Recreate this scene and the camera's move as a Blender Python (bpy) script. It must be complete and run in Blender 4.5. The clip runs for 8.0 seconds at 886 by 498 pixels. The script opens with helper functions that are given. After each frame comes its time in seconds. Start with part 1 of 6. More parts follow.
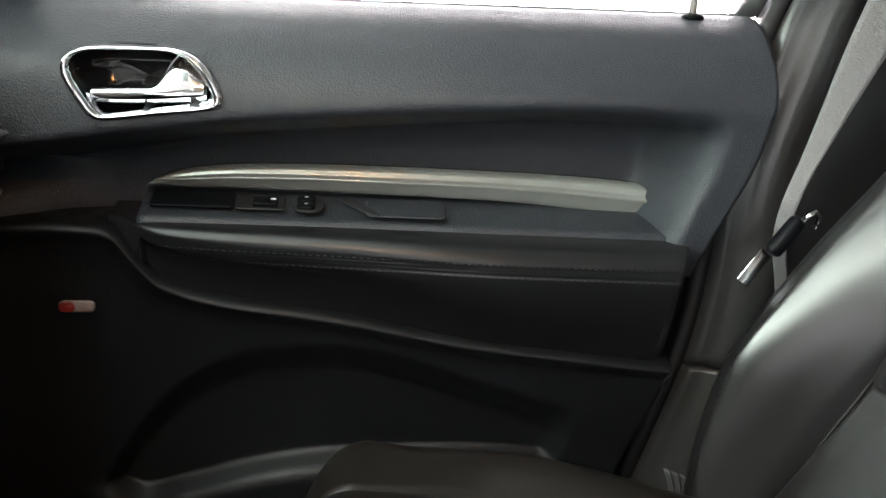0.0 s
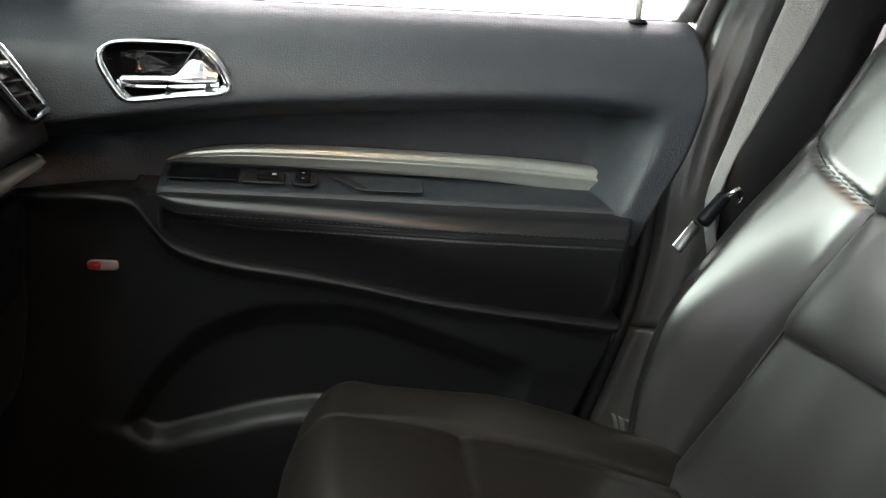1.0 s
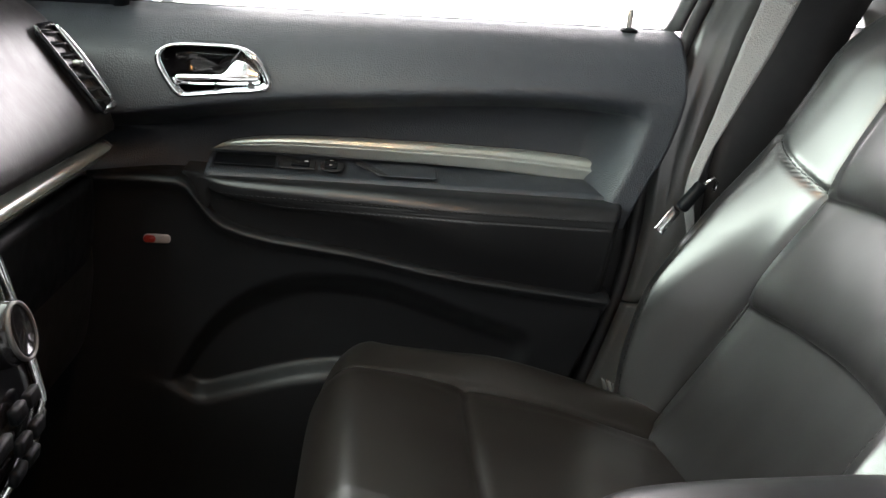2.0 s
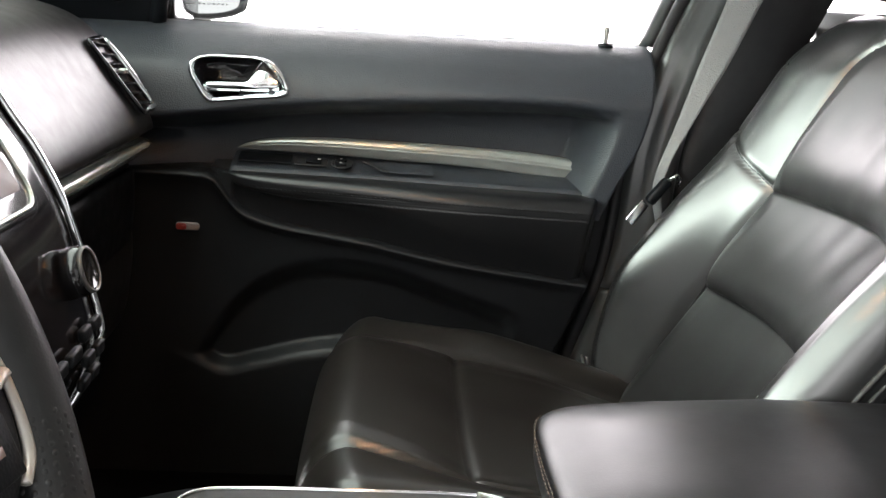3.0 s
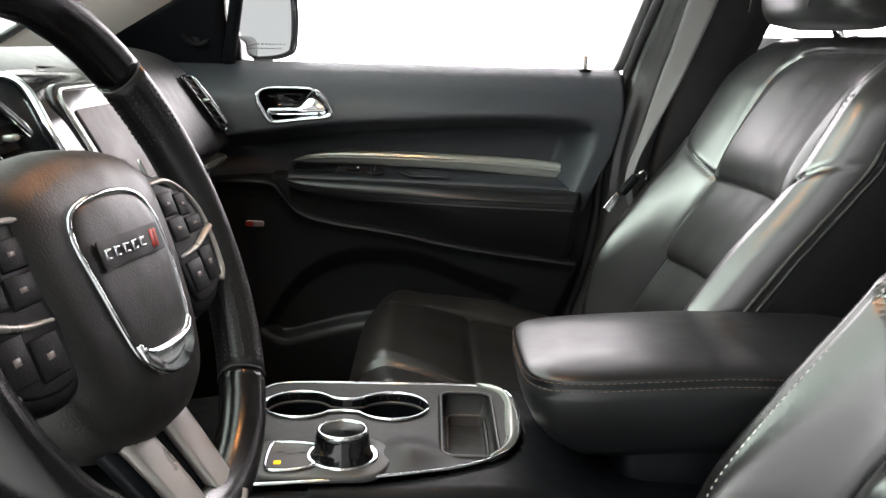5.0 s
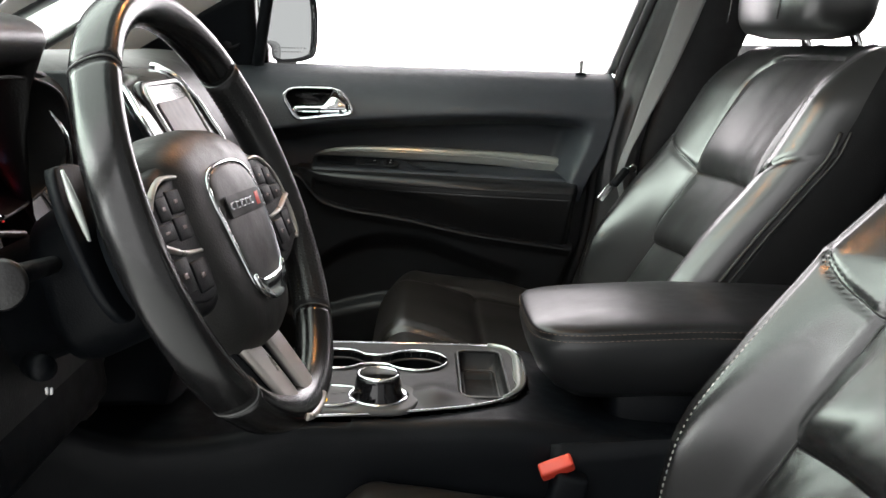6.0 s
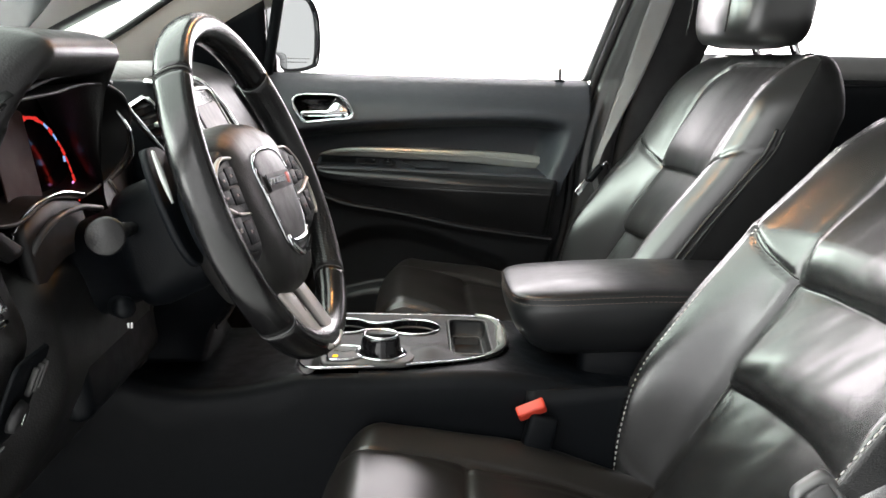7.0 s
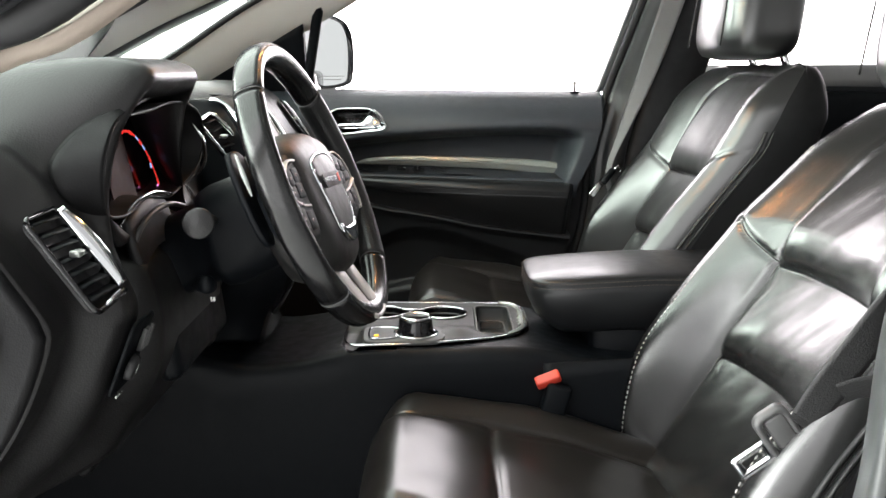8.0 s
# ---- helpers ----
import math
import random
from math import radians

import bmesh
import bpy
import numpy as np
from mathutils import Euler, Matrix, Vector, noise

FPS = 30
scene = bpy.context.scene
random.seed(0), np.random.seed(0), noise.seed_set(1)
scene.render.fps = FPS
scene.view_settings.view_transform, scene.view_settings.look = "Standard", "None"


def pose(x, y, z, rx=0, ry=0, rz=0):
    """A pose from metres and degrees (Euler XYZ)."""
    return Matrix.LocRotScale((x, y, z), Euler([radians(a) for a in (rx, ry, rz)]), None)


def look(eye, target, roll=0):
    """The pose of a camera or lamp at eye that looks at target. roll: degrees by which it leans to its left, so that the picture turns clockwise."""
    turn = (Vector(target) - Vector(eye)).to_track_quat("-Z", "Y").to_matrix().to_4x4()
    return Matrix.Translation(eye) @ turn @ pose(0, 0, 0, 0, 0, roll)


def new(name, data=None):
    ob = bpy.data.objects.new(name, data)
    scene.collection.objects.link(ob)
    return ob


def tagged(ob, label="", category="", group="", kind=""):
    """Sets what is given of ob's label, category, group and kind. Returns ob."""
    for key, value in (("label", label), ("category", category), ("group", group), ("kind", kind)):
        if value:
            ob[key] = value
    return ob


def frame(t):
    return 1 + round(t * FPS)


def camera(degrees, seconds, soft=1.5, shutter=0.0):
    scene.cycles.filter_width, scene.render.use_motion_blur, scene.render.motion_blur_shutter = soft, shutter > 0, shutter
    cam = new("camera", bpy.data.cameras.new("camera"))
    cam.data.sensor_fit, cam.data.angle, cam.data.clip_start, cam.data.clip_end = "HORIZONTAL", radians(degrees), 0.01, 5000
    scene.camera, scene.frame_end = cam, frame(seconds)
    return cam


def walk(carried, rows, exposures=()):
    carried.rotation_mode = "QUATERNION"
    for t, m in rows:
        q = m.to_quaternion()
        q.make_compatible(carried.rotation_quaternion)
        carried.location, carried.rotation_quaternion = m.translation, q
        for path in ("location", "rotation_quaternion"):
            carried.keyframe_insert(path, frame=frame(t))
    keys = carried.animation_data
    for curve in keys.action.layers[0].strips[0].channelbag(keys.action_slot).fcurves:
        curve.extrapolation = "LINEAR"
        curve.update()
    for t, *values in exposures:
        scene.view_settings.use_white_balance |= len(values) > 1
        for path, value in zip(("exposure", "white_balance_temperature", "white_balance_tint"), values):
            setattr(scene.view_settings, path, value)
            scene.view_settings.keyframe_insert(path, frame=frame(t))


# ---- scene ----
cam = camera(48.8, 8.0)
PATH = [
    (0, (-0.005, -0.148, 1.186), (0.185, 1.761, 0.622), 2.4),
    (0.5, (-0.001, -0.22, 1.177), (0.212, 1.692, 0.631), 2.8),
    (1, (-0.008, -0.294, 1.182), (0.209, 1.621, 0.646), 3.1),
    (1.5, (0.0, -0.362, 1.184), (0.155, 1.559, 0.647), 3.0),
    (2, (0.002, -0.438, 1.193), (0.157, 1.484, 0.662), 3.4),
    (3.5, (0.04, -0.678, 1.187), (0.114, 1.264, 0.715), 2.8),
    (4, (0.05, -0.761, 1.183), (0.089, 1.185, 0.724), 1.7),
    (4.5, (0.056, -0.849, 1.185), (0.086, 1.105, 0.761), 1.4),
    (6, (0.012, -1.101, 1.188), (0.063, 0.857, 0.783), 1.9),
    (6.5, (0.011, -1.206, 1.191), (0.069, 0.754, 0.795), 1.8),
    (7, (0.011, -1.297, 1.19), (0.073, 0.664, 0.803), 1.6),
    (7.5, (0.01, -1.376, 1.191), (0.023, 0.589, 0.816), 0.9),
    (8, (0.007, -1.477, 1.195), (0.014, 0.49, 0.833), 0.5),
]
walk(cam, [(t, look(eye, target, roll)) for t, eye, target, roll in PATH], [(0, 0.40), (2, 0.42), (4, 0.28), (4.5, 0.08), (6, -0.36), (6.7, -0.06), (8, 0.08)])

# ---- world and light: a bright white photo booth round the car ----
world = bpy.data.worlds.new("world")
scene.world = world
world.use_nodes = True
world.node_tree.nodes["Background"].inputs[0].default_value = (0.9, 0.95, 1.0, 1)
world.node_tree.nodes["Background"].inputs[1].default_value = 0.3


# ---- small mesh kit ----
def to_mesh(name, verts, faces):
    me = bpy.data.meshes.new(name)
    me.from_pydata([tuple(map(float, v)) for v in verts], [], faces)
    me.update()
    for p in me.polygons:
        p.use_smooth = True
    return me


def grid(P, loop_u=False, loop_v=False, cap_u=False, flip=False):
    """Mesh over a (nu, nv, 3) array of places; cap_u closes the two ends of a loop_v tube."""
    P = np.asarray(P, float)
    nu, nv = P.shape[:2]
    idx = np.arange(nu * nv).reshape(nu, nv)
    faces = []
    for i in range(nu if loop_u else nu - 1):
        a, b = idx[i], idx[(i + 1) % nu]
        for j in range(nv if loop_v else nv - 1):
            k = (j + 1) % nv
            f = (int(a[j]), int(b[j]), int(b[k]), int(a[k]))
            faces.append(f[::-1] if flip else f)
    if cap_u:
        lo, hi = tuple(int(q) for q in idx[0]), tuple(int(q) for q in idx[-1][::-1])
        faces += [lo[::-1], hi[::-1]] if flip else [lo, hi]
    return to_mesh("grid", P.reshape(-1, 3), faces)


def solid(P, thick):
    """A sheet over a grid of places with a back side shifted by the vector thick, closed at the rim."""
    P = np.asarray(P, float)
    Q = P + np.asarray(thick, float)
    nu, nv = P.shape[:2]
    n = nu * nv
    idx = np.arange(n).reshape(nu, nv)
    faces = []
    for i in range(nu - 1):
        for j in range(nv - 1):
            f = (int(idx[i, j]), int(idx[i + 1, j]), int(idx[i + 1, j + 1]), int(idx[i, j + 1]))
            faces.append(f)
            faces.append(tuple(q + n for q in f[::-1]))
    rim = [int(idx[i, 0]) for i in range(nu)] + [int(q) for q in idx[-1, 1:]] + [int(idx[i, -1]) for i in range(nu - 2, -1, -1)] + [int(q) for q in idx[0, -2:0:-1]]
    for a, b in zip(rim, rim[1:] + rim[:1]):
        faces.append((b, a, a + n, b + n))
    return to_mesh("solid", np.vstack([P.reshape(-1, 3), Q.reshape(-1, 3)]), faces)


def spline(pts, n, loop=False):
    """n places on a smooth line through pts."""
    P = np.asarray(pts, float)
    m = len(P)
    d = np.linalg.norm(np.diff(np.vstack([P, P[:1]]) if loop else P, axis=0), axis=1)
    s = np.concatenate([[0], np.cumsum(d)])
    q = np.linspace(0, s[-1], n, endpoint=not loop)
    out = []
    for v in q:
        i = min(int(np.searchsorted(s, v, "right")) - 1, len(d) - 1)
        t = (v - s[i]) / max(d[i], 1e-9)
        p1, p2 = P[i], P[(i + 1) % m]
        p0 = P[(i - 1) % m] if loop or i > 0 else 2 * p1 - p2
        p3 = P[(i + 2) % m] if loop or i + 2 < m else 2 * p2 - p1
        out.append(0.5 * (2 * p1 + (p2 - p0) * t + (2 * p0 - 5 * p1 + 4 * p2 - p3) * t * t + (3 * p1 - p0 - 3 * p2 + p3) * t ** 3))
    return np.array(out)


CURVES = {}


def smooth_at(xs, ys, x):
    """Smooth curve y(x) through knots."""
    key = (tuple(xs), tuple(ys))
    if key not in CURVES:
        X, Y = np.asarray(xs, float), np.asarray(ys, float)
        m = np.gradient(Y, X)
        q = np.linspace(X[0], X[-1], 600)
        i = np.clip(np.searchsorted(X, q, "right") - 1, 0, len(X) - 2)
        h = X[i + 1] - X[i]
        t = (q - X[i]) / h
        CURVES[key] = q, (2 * t ** 3 - 3 * t ** 2 + 1) * Y[i] + (t ** 3 - 2 * t ** 2 + t) * h * m[i] + (3 * t ** 2 - 2 * t ** 3) * Y[i + 1] + (t ** 3 - t ** 2) * h * m[i + 1]
    return np.interp(x, *CURVES[key])


def step(a, b, x):
    t = min(max((x - a) / (b - a), 0.0), 1.0)
    return t * t * (3 - 2 * t)


def tube(pts, r, loop=False, sides=10, flat=1.0, up=(0, 0, 1)):
    """A round or flattened bar along pts; r one radius or one a place."""
    P = np.asarray(pts, float)
    n = len(P)
    T = np.roll(P, -1, 0) - np.roll(P, 1, 0) if loop else np.gradient(P, axis=0)
    T /= np.linalg.norm(T, axis=1)[:, None] + 1e-12
    R = np.full(n, r) if np.isscalar(r) else np.asarray(r, float)
    rings = []
    for i in range(n):
        side = np.cross(T[i], up)
        if np.linalg.norm(side) < 1e-6:
            side = np.cross(T[i], (1, 0, 0))
        side /= np.linalg.norm(side)
        top = np.cross(side, T[i])
        a = np.linspace(0, 2 * math.pi, sides, endpoint=False)
        rings.append(P[i] + R[i] * (np.outer(np.cos(a), side) + flat * np.outer(np.sin(a), top)))
    return grid(np.array(rings), loop_u=loop, loop_v=True, cap_u=not loop)


def rbox(size, r=0.004, seg=3, at=(0, 0, 0), turn=None):
    """A box with rounded edges."""
    bm = bmesh.new()
    bmesh.ops.create_cube(bm, size=1)
    bmesh.ops.scale(bm, vec=size, verts=bm.verts)
    bmesh.ops.bevel(bm, geom=bm.edges[:], offset=min(r, min(size) * 0.49), segments=seg, affect="EDGES", profile=0.5)
    me = bpy.data.meshes.new("box")
    bm.to_mesh(me)
    bm.free()
    for p in me.polygons:
        p.use_smooth = True
    me.transform(Matrix.Translation(at) @ (turn or Matrix()))
    return me


def plate(outline, thick, bevel=0.002, m=None):
    """A plate over an outline in x, y that rises by thick along z, its upper edge rounded."""
    O = np.asarray(outline, float)
    if np.sum(O[:, 0] * np.roll(O[:, 1], -1) - O[:, 1] * np.roll(O[:, 0], -1)) < 0:
        O = O[::-1]
    T = np.roll(O, -1, 0) - np.roll(O, 1, 0)
    N = np.stack([-T[:, 1], T[:, 0]], 1)
    N /= np.linalg.norm(N, axis=1)[:, None] + 1e-12
    rings = [np.c_[O, np.zeros(len(O))], np.c_[O, np.full(len(O), thick - bevel)]]
    for k in (0.35, 0.7, 1.0):
        a = k * math.pi / 2
        rings.append(np.c_[O + N * bevel * (1 - math.cos(a)), np.full(len(O), thick - bevel + bevel * math.sin(a))])
    me = grid(np.array(rings), loop_v=True, cap_u=True, flip=True)
    if m:
        me.transform(m)
    return me


def joined(meshes):
    bm = bmesh.new()
    for me in meshes:
        bm.from_mesh(me)
    out = bpy.data.meshes.new("joined")
    bm.to_mesh(out)
    bm.free()
    for p in out.polygons:
        p.use_smooth = True
    return out


def lathe(profile, at=(0, 0, 0), axis=(0, 0, 1), sides=32):
    """A turned body from (radius, height) pairs."""
    a = np.linspace(0, 2 * math.pi, sides, endpoint=False)
    P = np.array([[(r * math.cos(t), r * math.sin(t), h) for t in a] for r, h in profile])
    me = grid(P, loop_v=True, cap_u=True, flip=True)
    me.transform(Matrix.Translation(at) @ Vector(axis).to_track_quat("Z", "Y").to_matrix().to_4x4())
    return me


def rrect(w, h, r, n=6):
    """Outline of a rectangle with round corners."""
    out = []
    for cx, cy, a0 in ((w / 2 - r, h / 2 - r, 0), (-w / 2 + r, h / 2 - r, 90), (-w / 2 + r, -h / 2 + r, 180), (w / 2 - r, -h / 2 + r, 270)):
        for k in range(n + 1):
            a = radians(a0 + 90 * k / n)
            out.append((cx + r * math.cos(a), cy + r * math.sin(a)))
    return np.array(out)


def frame_of(at, x_axis, y_axis):
    """Pose with its local x and y along two given ways."""
    x = Vector(x_axis).normalized()
    z = x.cross(Vector(y_axis)).normalized()
    y = z.cross(x)
    m = Matrix((x, y, z)).transposed().to_4x4()
    m.translation = at
    return m


def thing(name, at, label, category, group="", kind=""):
    ob = new(name)
    ob.empty_display_size = 0.05
    ob.matrix_basis = Matrix.Translation(at)
    return tagged(ob, label, category, group, kind)


def part(name, me, material, parent, label=""):
    """One mesh, given in world places, as a child of parent."""
    ob = new(name, me)
    me.name = name
    if not me.materials:
        me.materials.append(material)
    ob.parent = parent
    at = Vector((0, 0, 0))
    p = parent
    while p:
        at += p.matrix_basis.translation
        p = p.parent
    ob.matrix_basis = Matrix.Translation(-at)
    return tagged(ob, label)


def piece(name, me, material, label, category, kind="", group=""):
    """One mesh that is a whole thing."""
    ob = new(name, me)
    me.name = name
    me.materials.append(material)
    return tagged(ob, label, category, group, kind)


# ---- materials ----
def material(name, base, rough=0.5, metal=0.0, spread=0.15, big=6.0, grain=0.0, grain_scale=900.0, cell=False,
             wrinkle=0.0, wrinkle_scale=30.0, stretch=(1, 1, 1), rough_spread=0.08, coat=0.0, spec=0.5, tint=None):
    mt = bpy.data.materials.new(name)
    mt.use_nodes = True
    nt = mt.node_tree
    L = nt.links.new
    bs = nt.nodes["Principled BSDF"]
    bs.inputs["Metallic"].default_value = metal
    bs.inputs["Coat Weight"].default_value = coat
    bs.inputs["Coat Roughness"].default_value = 0.12
    bs.inputs["Specular IOR Level"].default_value = spec
    co = nt.nodes.new("ShaderNodeTexCoord")
    no = nt.nodes.new("ShaderNodeTexNoise")
    no.inputs["Scale"].default_value, no.inputs["Detail"].default_value, no.inputs["Roughness"].default_value = big, 6, 0.65
    L(co.outputs["Object"], no.inputs["Vector"])
    ramp = nt.nodes.new("ShaderNodeMix")
    ramp.data_type = "RGBA"
    c = np.array(base)
    other = np.array(tint) if tint is not None else c * (1 + spread)
    ramp.inputs["A"].default_value = (*(c * (1 - spread)), 1)
    ramp.inputs["B"].default_value = (*other, 1)
    L(no.outputs["Fac"], ramp.inputs["Factor"])
    L(ramp.outputs["Result"], bs.inputs["Base Color"])
    fine = nt.nodes.new("ShaderNodeTexNoise")
    fine.inputs["Scale"].default_value, fine.inputs["Detail"].default_value = big * 9, 4
    L(co.outputs["Object"], fine.inputs["Vector"])
    mr = nt.nodes.new("ShaderNodeMapRange")
    mr.inputs["From Min"].default_value, mr.inputs["From Max"].default_value = 0.3, 0.7
    mr.inputs["To Min"].default_value, mr.inputs["To Max"].default_value = max(rough - rough_spread, 0.02), rough + rough_spread
    L(fine.outputs["Fac"], mr.inputs["Value"])
    if rough_spread:
        L(mr.outputs["Result"], bs.inputs["Roughness"])
    else:
        bs.inputs["Roughness"].default_value = rough
    last = None
    if wrinkle:
        mp = nt.nodes.new("ShaderNodeMapping")
        mp.inputs["Scale"].default_value = stretch
        L(co.outputs["Object"], mp.inputs["Vector"])
        wr = nt.nodes.new("ShaderNodeTexNoise")
        wr.inputs["Scale"].default_value, wr.inputs["Detail"].default_value, wr.inputs["Distortion"].default_value = wrinkle_scale, 1.5, 0.0
        L(mp.outputs["Vector"], wr.inputs["Vector"])
        b1 = nt.nodes.new("ShaderNodeBump")
        b1.inputs["Strength"].default_value, b1.inputs["Distance"].default_value = wrinkle, 0.01
        L(wr.outputs["Fac"], b1.inputs["Height"])
        last = b1
    if grain:
        if cell:
            gr = nt.nodes.new("ShaderNodeTexVoronoi")
            gr.inputs["Scale"].default_value = grain_scale
            out = gr.outputs["Distance"]
        else:
            gr = nt.nodes.new("ShaderNodeTexNoise")
            gr.inputs["Scale"].default_value, gr.inputs["Detail"].default_value = grain_scale, 2
            out = gr.outputs["Fac"]
        L(co.outputs["Object"], gr.inputs["Vector"])
        b2 = nt.nodes.new("ShaderNodeBump")
        b2.inputs["Strength"].default_value, b2.inputs["Distance"].default_value = grain, 0.001
        L(out, b2.inputs["Height"])
        if last:
            L(last.outputs["Normal"], b2.inputs["Normal"])
        last = b2
    if last:
        L(last.outputs["Normal"], bs.inputs["Normal"])
    return mt


def glowing(name, colour, strength):
    mt = bpy.data.materials.new(name)
    mt.use_nodes = True
    nt = mt.node_tree
    em = nt.nodes.new("ShaderNodeEmission")
    em.inputs["Color"].default_value, em.inputs["Strength"].default_value = (*colour, 1), strength
    nt.links.new(em.outputs[0], nt.nodes["Material Output"].inputs[0])
    return mt


def clear_glass(name, tint=(0.96, 0.98, 0.97), ior=1.45):
    mt = bpy.data.materials.new(name)
    mt.use_nodes = True
    nt = mt.node_tree
    gl, tr, mx, fr = (nt.nodes.new("ShaderNode" + k) for k in ("BsdfGlossy", "BsdfTransparent", "MixShader", "Fresnel"))
    gl.inputs["Roughness"].default_value = 0.02
    tr.inputs["Color"].default_value = (*tint, 1)
    fr.inputs["IOR"].default_value = ior
    nt.links.new(fr.outputs[0], mx.inputs[0])
    nt.links.new(tr.outputs[0], mx.inputs[1])
    nt.links.new(gl.outputs[0], mx.inputs[2])
    nt.links.new(mx.outputs[0], nt.nodes["Material Output"].inputs[0])
    return mt


LEATHER = material("black_leather", (0.010, 0.0104, 0.0104), 0.28, spread=0.2, grain=0.06, grain_scale=800, cell=True, wrinkle=0.05, wrinkle_scale=11, stretch=(1, 1, 0.5), rough_spread=0.0, spec=0.95)
# Cushion copy of the leather, the lamp's brown warmth put into its base.
CUSHION_LEATHER = material("lamp_tinted_black_leather", (0.0120, 0.0108, 0.0095), 0.31, spread=0.25, grain=0.03, grain_scale=700, wrinkle=0.05, wrinkle_scale=9, rough_spread=0.0, spec=0.6)
# Inset copy of the leather, base made paler for the window light on it.
PALE_LEATHER = material("lit_pale_black_leather", (0.013, 0.0126, 0.0128), 0.36, spread=0.15, grain=0.05, grain_scale=700, cell=True, wrinkle=0.07, wrinkle_scale=10, stretch=(1, 1.2, 0.5), rough_spread=0.03, spec=1.0)
WORN_LEATHER = material("worn_black_leather", (0.009, 0.009, 0.009), 0.27, spread=0.3, grain=0.04, grain_scale=900, cell=True, wrinkle=0.08, wrinkle_scale=13, stretch=(1, 1.0, 0.5), rough_spread=0.0, spec=0.8)
ARM_LEATHER = material("armrest_leather", (0.010, 0.0106, 0.0115), 0.32, spread=0.2, grain=0.05, grain_scale=800, cell=True, rough_spread=0.03, spec=0.4)
DOOR_PLASTIC = material("grained_door_plastic", (0.024, 0.028, 0.034), 0.5, spread=0.12, grain=0.4, grain_scale=560, cell=True, rough_spread=0.05)
DARK_PLASTIC = material("black_plastic", (0.0028, 0.0037, 0.0050), 0.5, spread=0.2, grain=0.12, grain_scale=700, cell=True, spec=0.14)
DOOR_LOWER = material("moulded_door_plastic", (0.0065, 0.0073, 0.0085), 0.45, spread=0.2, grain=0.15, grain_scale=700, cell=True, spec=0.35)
DASH_PLASTIC = material("soft_dash_plastic", (0.010, 0.0097, 0.010), 0.40, spread=0.1, grain=0.15, grain_scale=500, cell=True, rough_spread=0.04, spec=0.5)
PILLAR_PLASTIC = material("pillar_plastic", (0.045, 0.048, 0.048), 0.30, spread=0.05, grain=0.06, grain_scale=600, cell=True, rough_spread=0.0)
GLOSS_BLACK = material("gloss_black", (0.008, 0.008, 0.009), 0.12, spread=0.1, rough_spread=0.03)
RUBBER = material("black_rubber", (0.010, 0.010, 0.011), 0.6, spread=0.2)
CHROME = material("chrome", (0.82, 0.83, 0.85), 0.07, 1.0, spread=0.04, rough_spread=0.03)
SATIN = material("satin_silver", (0.40, 0.43, 0.40), 0.24, 0.55, spread=0.06, rough_spread=0.0)
SILVER = material("silver_paint", (0.42, 0.40, 0.37), 0.33, 0.4, spread=0.06)
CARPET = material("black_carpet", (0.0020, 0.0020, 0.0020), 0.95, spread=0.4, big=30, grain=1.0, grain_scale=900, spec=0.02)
HEADLINER = material("light_headliner", (0.42, 0.42, 0.39), 0.9, spread=0.05, grain=0.4, grain_scale=900, spec=0.2)
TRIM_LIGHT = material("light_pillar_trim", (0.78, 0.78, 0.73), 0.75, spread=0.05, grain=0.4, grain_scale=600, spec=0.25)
# Driver-side pillar trim: the light trim darkened, its shade put in the colour.
TRIM_SHADED = material("shaded_pillar_trim", (0.30, 0.25, 0.21), 0.7, spread=0.08, grain=0.3, grain_scale=700)
BODY = material("dark_body_paint", (0.02, 0.02, 0.022), 0.25, spread=0.1, coat=0.6)
WEB = material("seat_belt_webbing", (0.13, 0.129, 0.131), 0.42, spread=0.15, grain=0.9, grain_scale=520)
WEB_BLACK = material("black_belt_webbing", (0.020, 0.020, 0.0205), 0.5, spread=0.15, grain=0.9, grain_scale=520)
THREAD = material("grey_thread", (0.38, 0.36, 0.33), 0.7, spread=0.2)
THREAD_DIM = material("dark_thread", (0.026, 0.026, 0.027), 0.7, spread=0.2)
# Lid thread carries the map lamp's orange glint in its own colour.
THREAD_LAMPLIT = material("lamplit_thread", (0.11, 0.075, 0.055), 0.7, spread=0.2)
SEAM = material("seam_shadow_cord", (0.008, 0.008, 0.008), 0.6, spread=0.1)
BACK_CLOTH = material("matt_black_seat_back", (0.006, 0.006, 0.0065), 0.6, spread=0.2, grain=0.2, grain_scale=700, cell=True, spec=0.2)
END_PLASTIC = material("matt_dash_end", (0.006, 0.006, 0.0065), 0.6, spread=0.15, grain=0.15, grain_scale=600, cell=True, spec=0.2)
RED = material("red_plastic", (0.62, 0.055, 0.03), 0.4, spread=0.1)
RED_LENS = material("red_lens", (0.22, 0.025, 0.02), 0.2, spread=0.1)
GREY_LENS = material("grey_lens", (0.22, 0.18, 0.17), 0.2, spread=0.1)
GREY = material("grey_plastic", (0.06, 0.06, 0.06), 0.45, spread=0.1)
PALE_PRINT = material("faint_grey_print", (0.45, 0.45, 0.47), 0.5, spread=0.05)
MARK = material("white_print", (0.7, 0.7, 0.7), 0.5, spread=0.05)
# The grey base stands for the bright walls reflected in the dark glass.
SCREEN = material("mirrored_grey_display", (0.09, 0.087, 0.09), 0.45, spread=0.05, spec=0.12)
MIRROR = material("mirror_glass", (0.92, 0.93, 0.94), 0.02, 1.0, spread=0.01, rough_spread=0.01)
GLASS = clear_glass("window_glass")
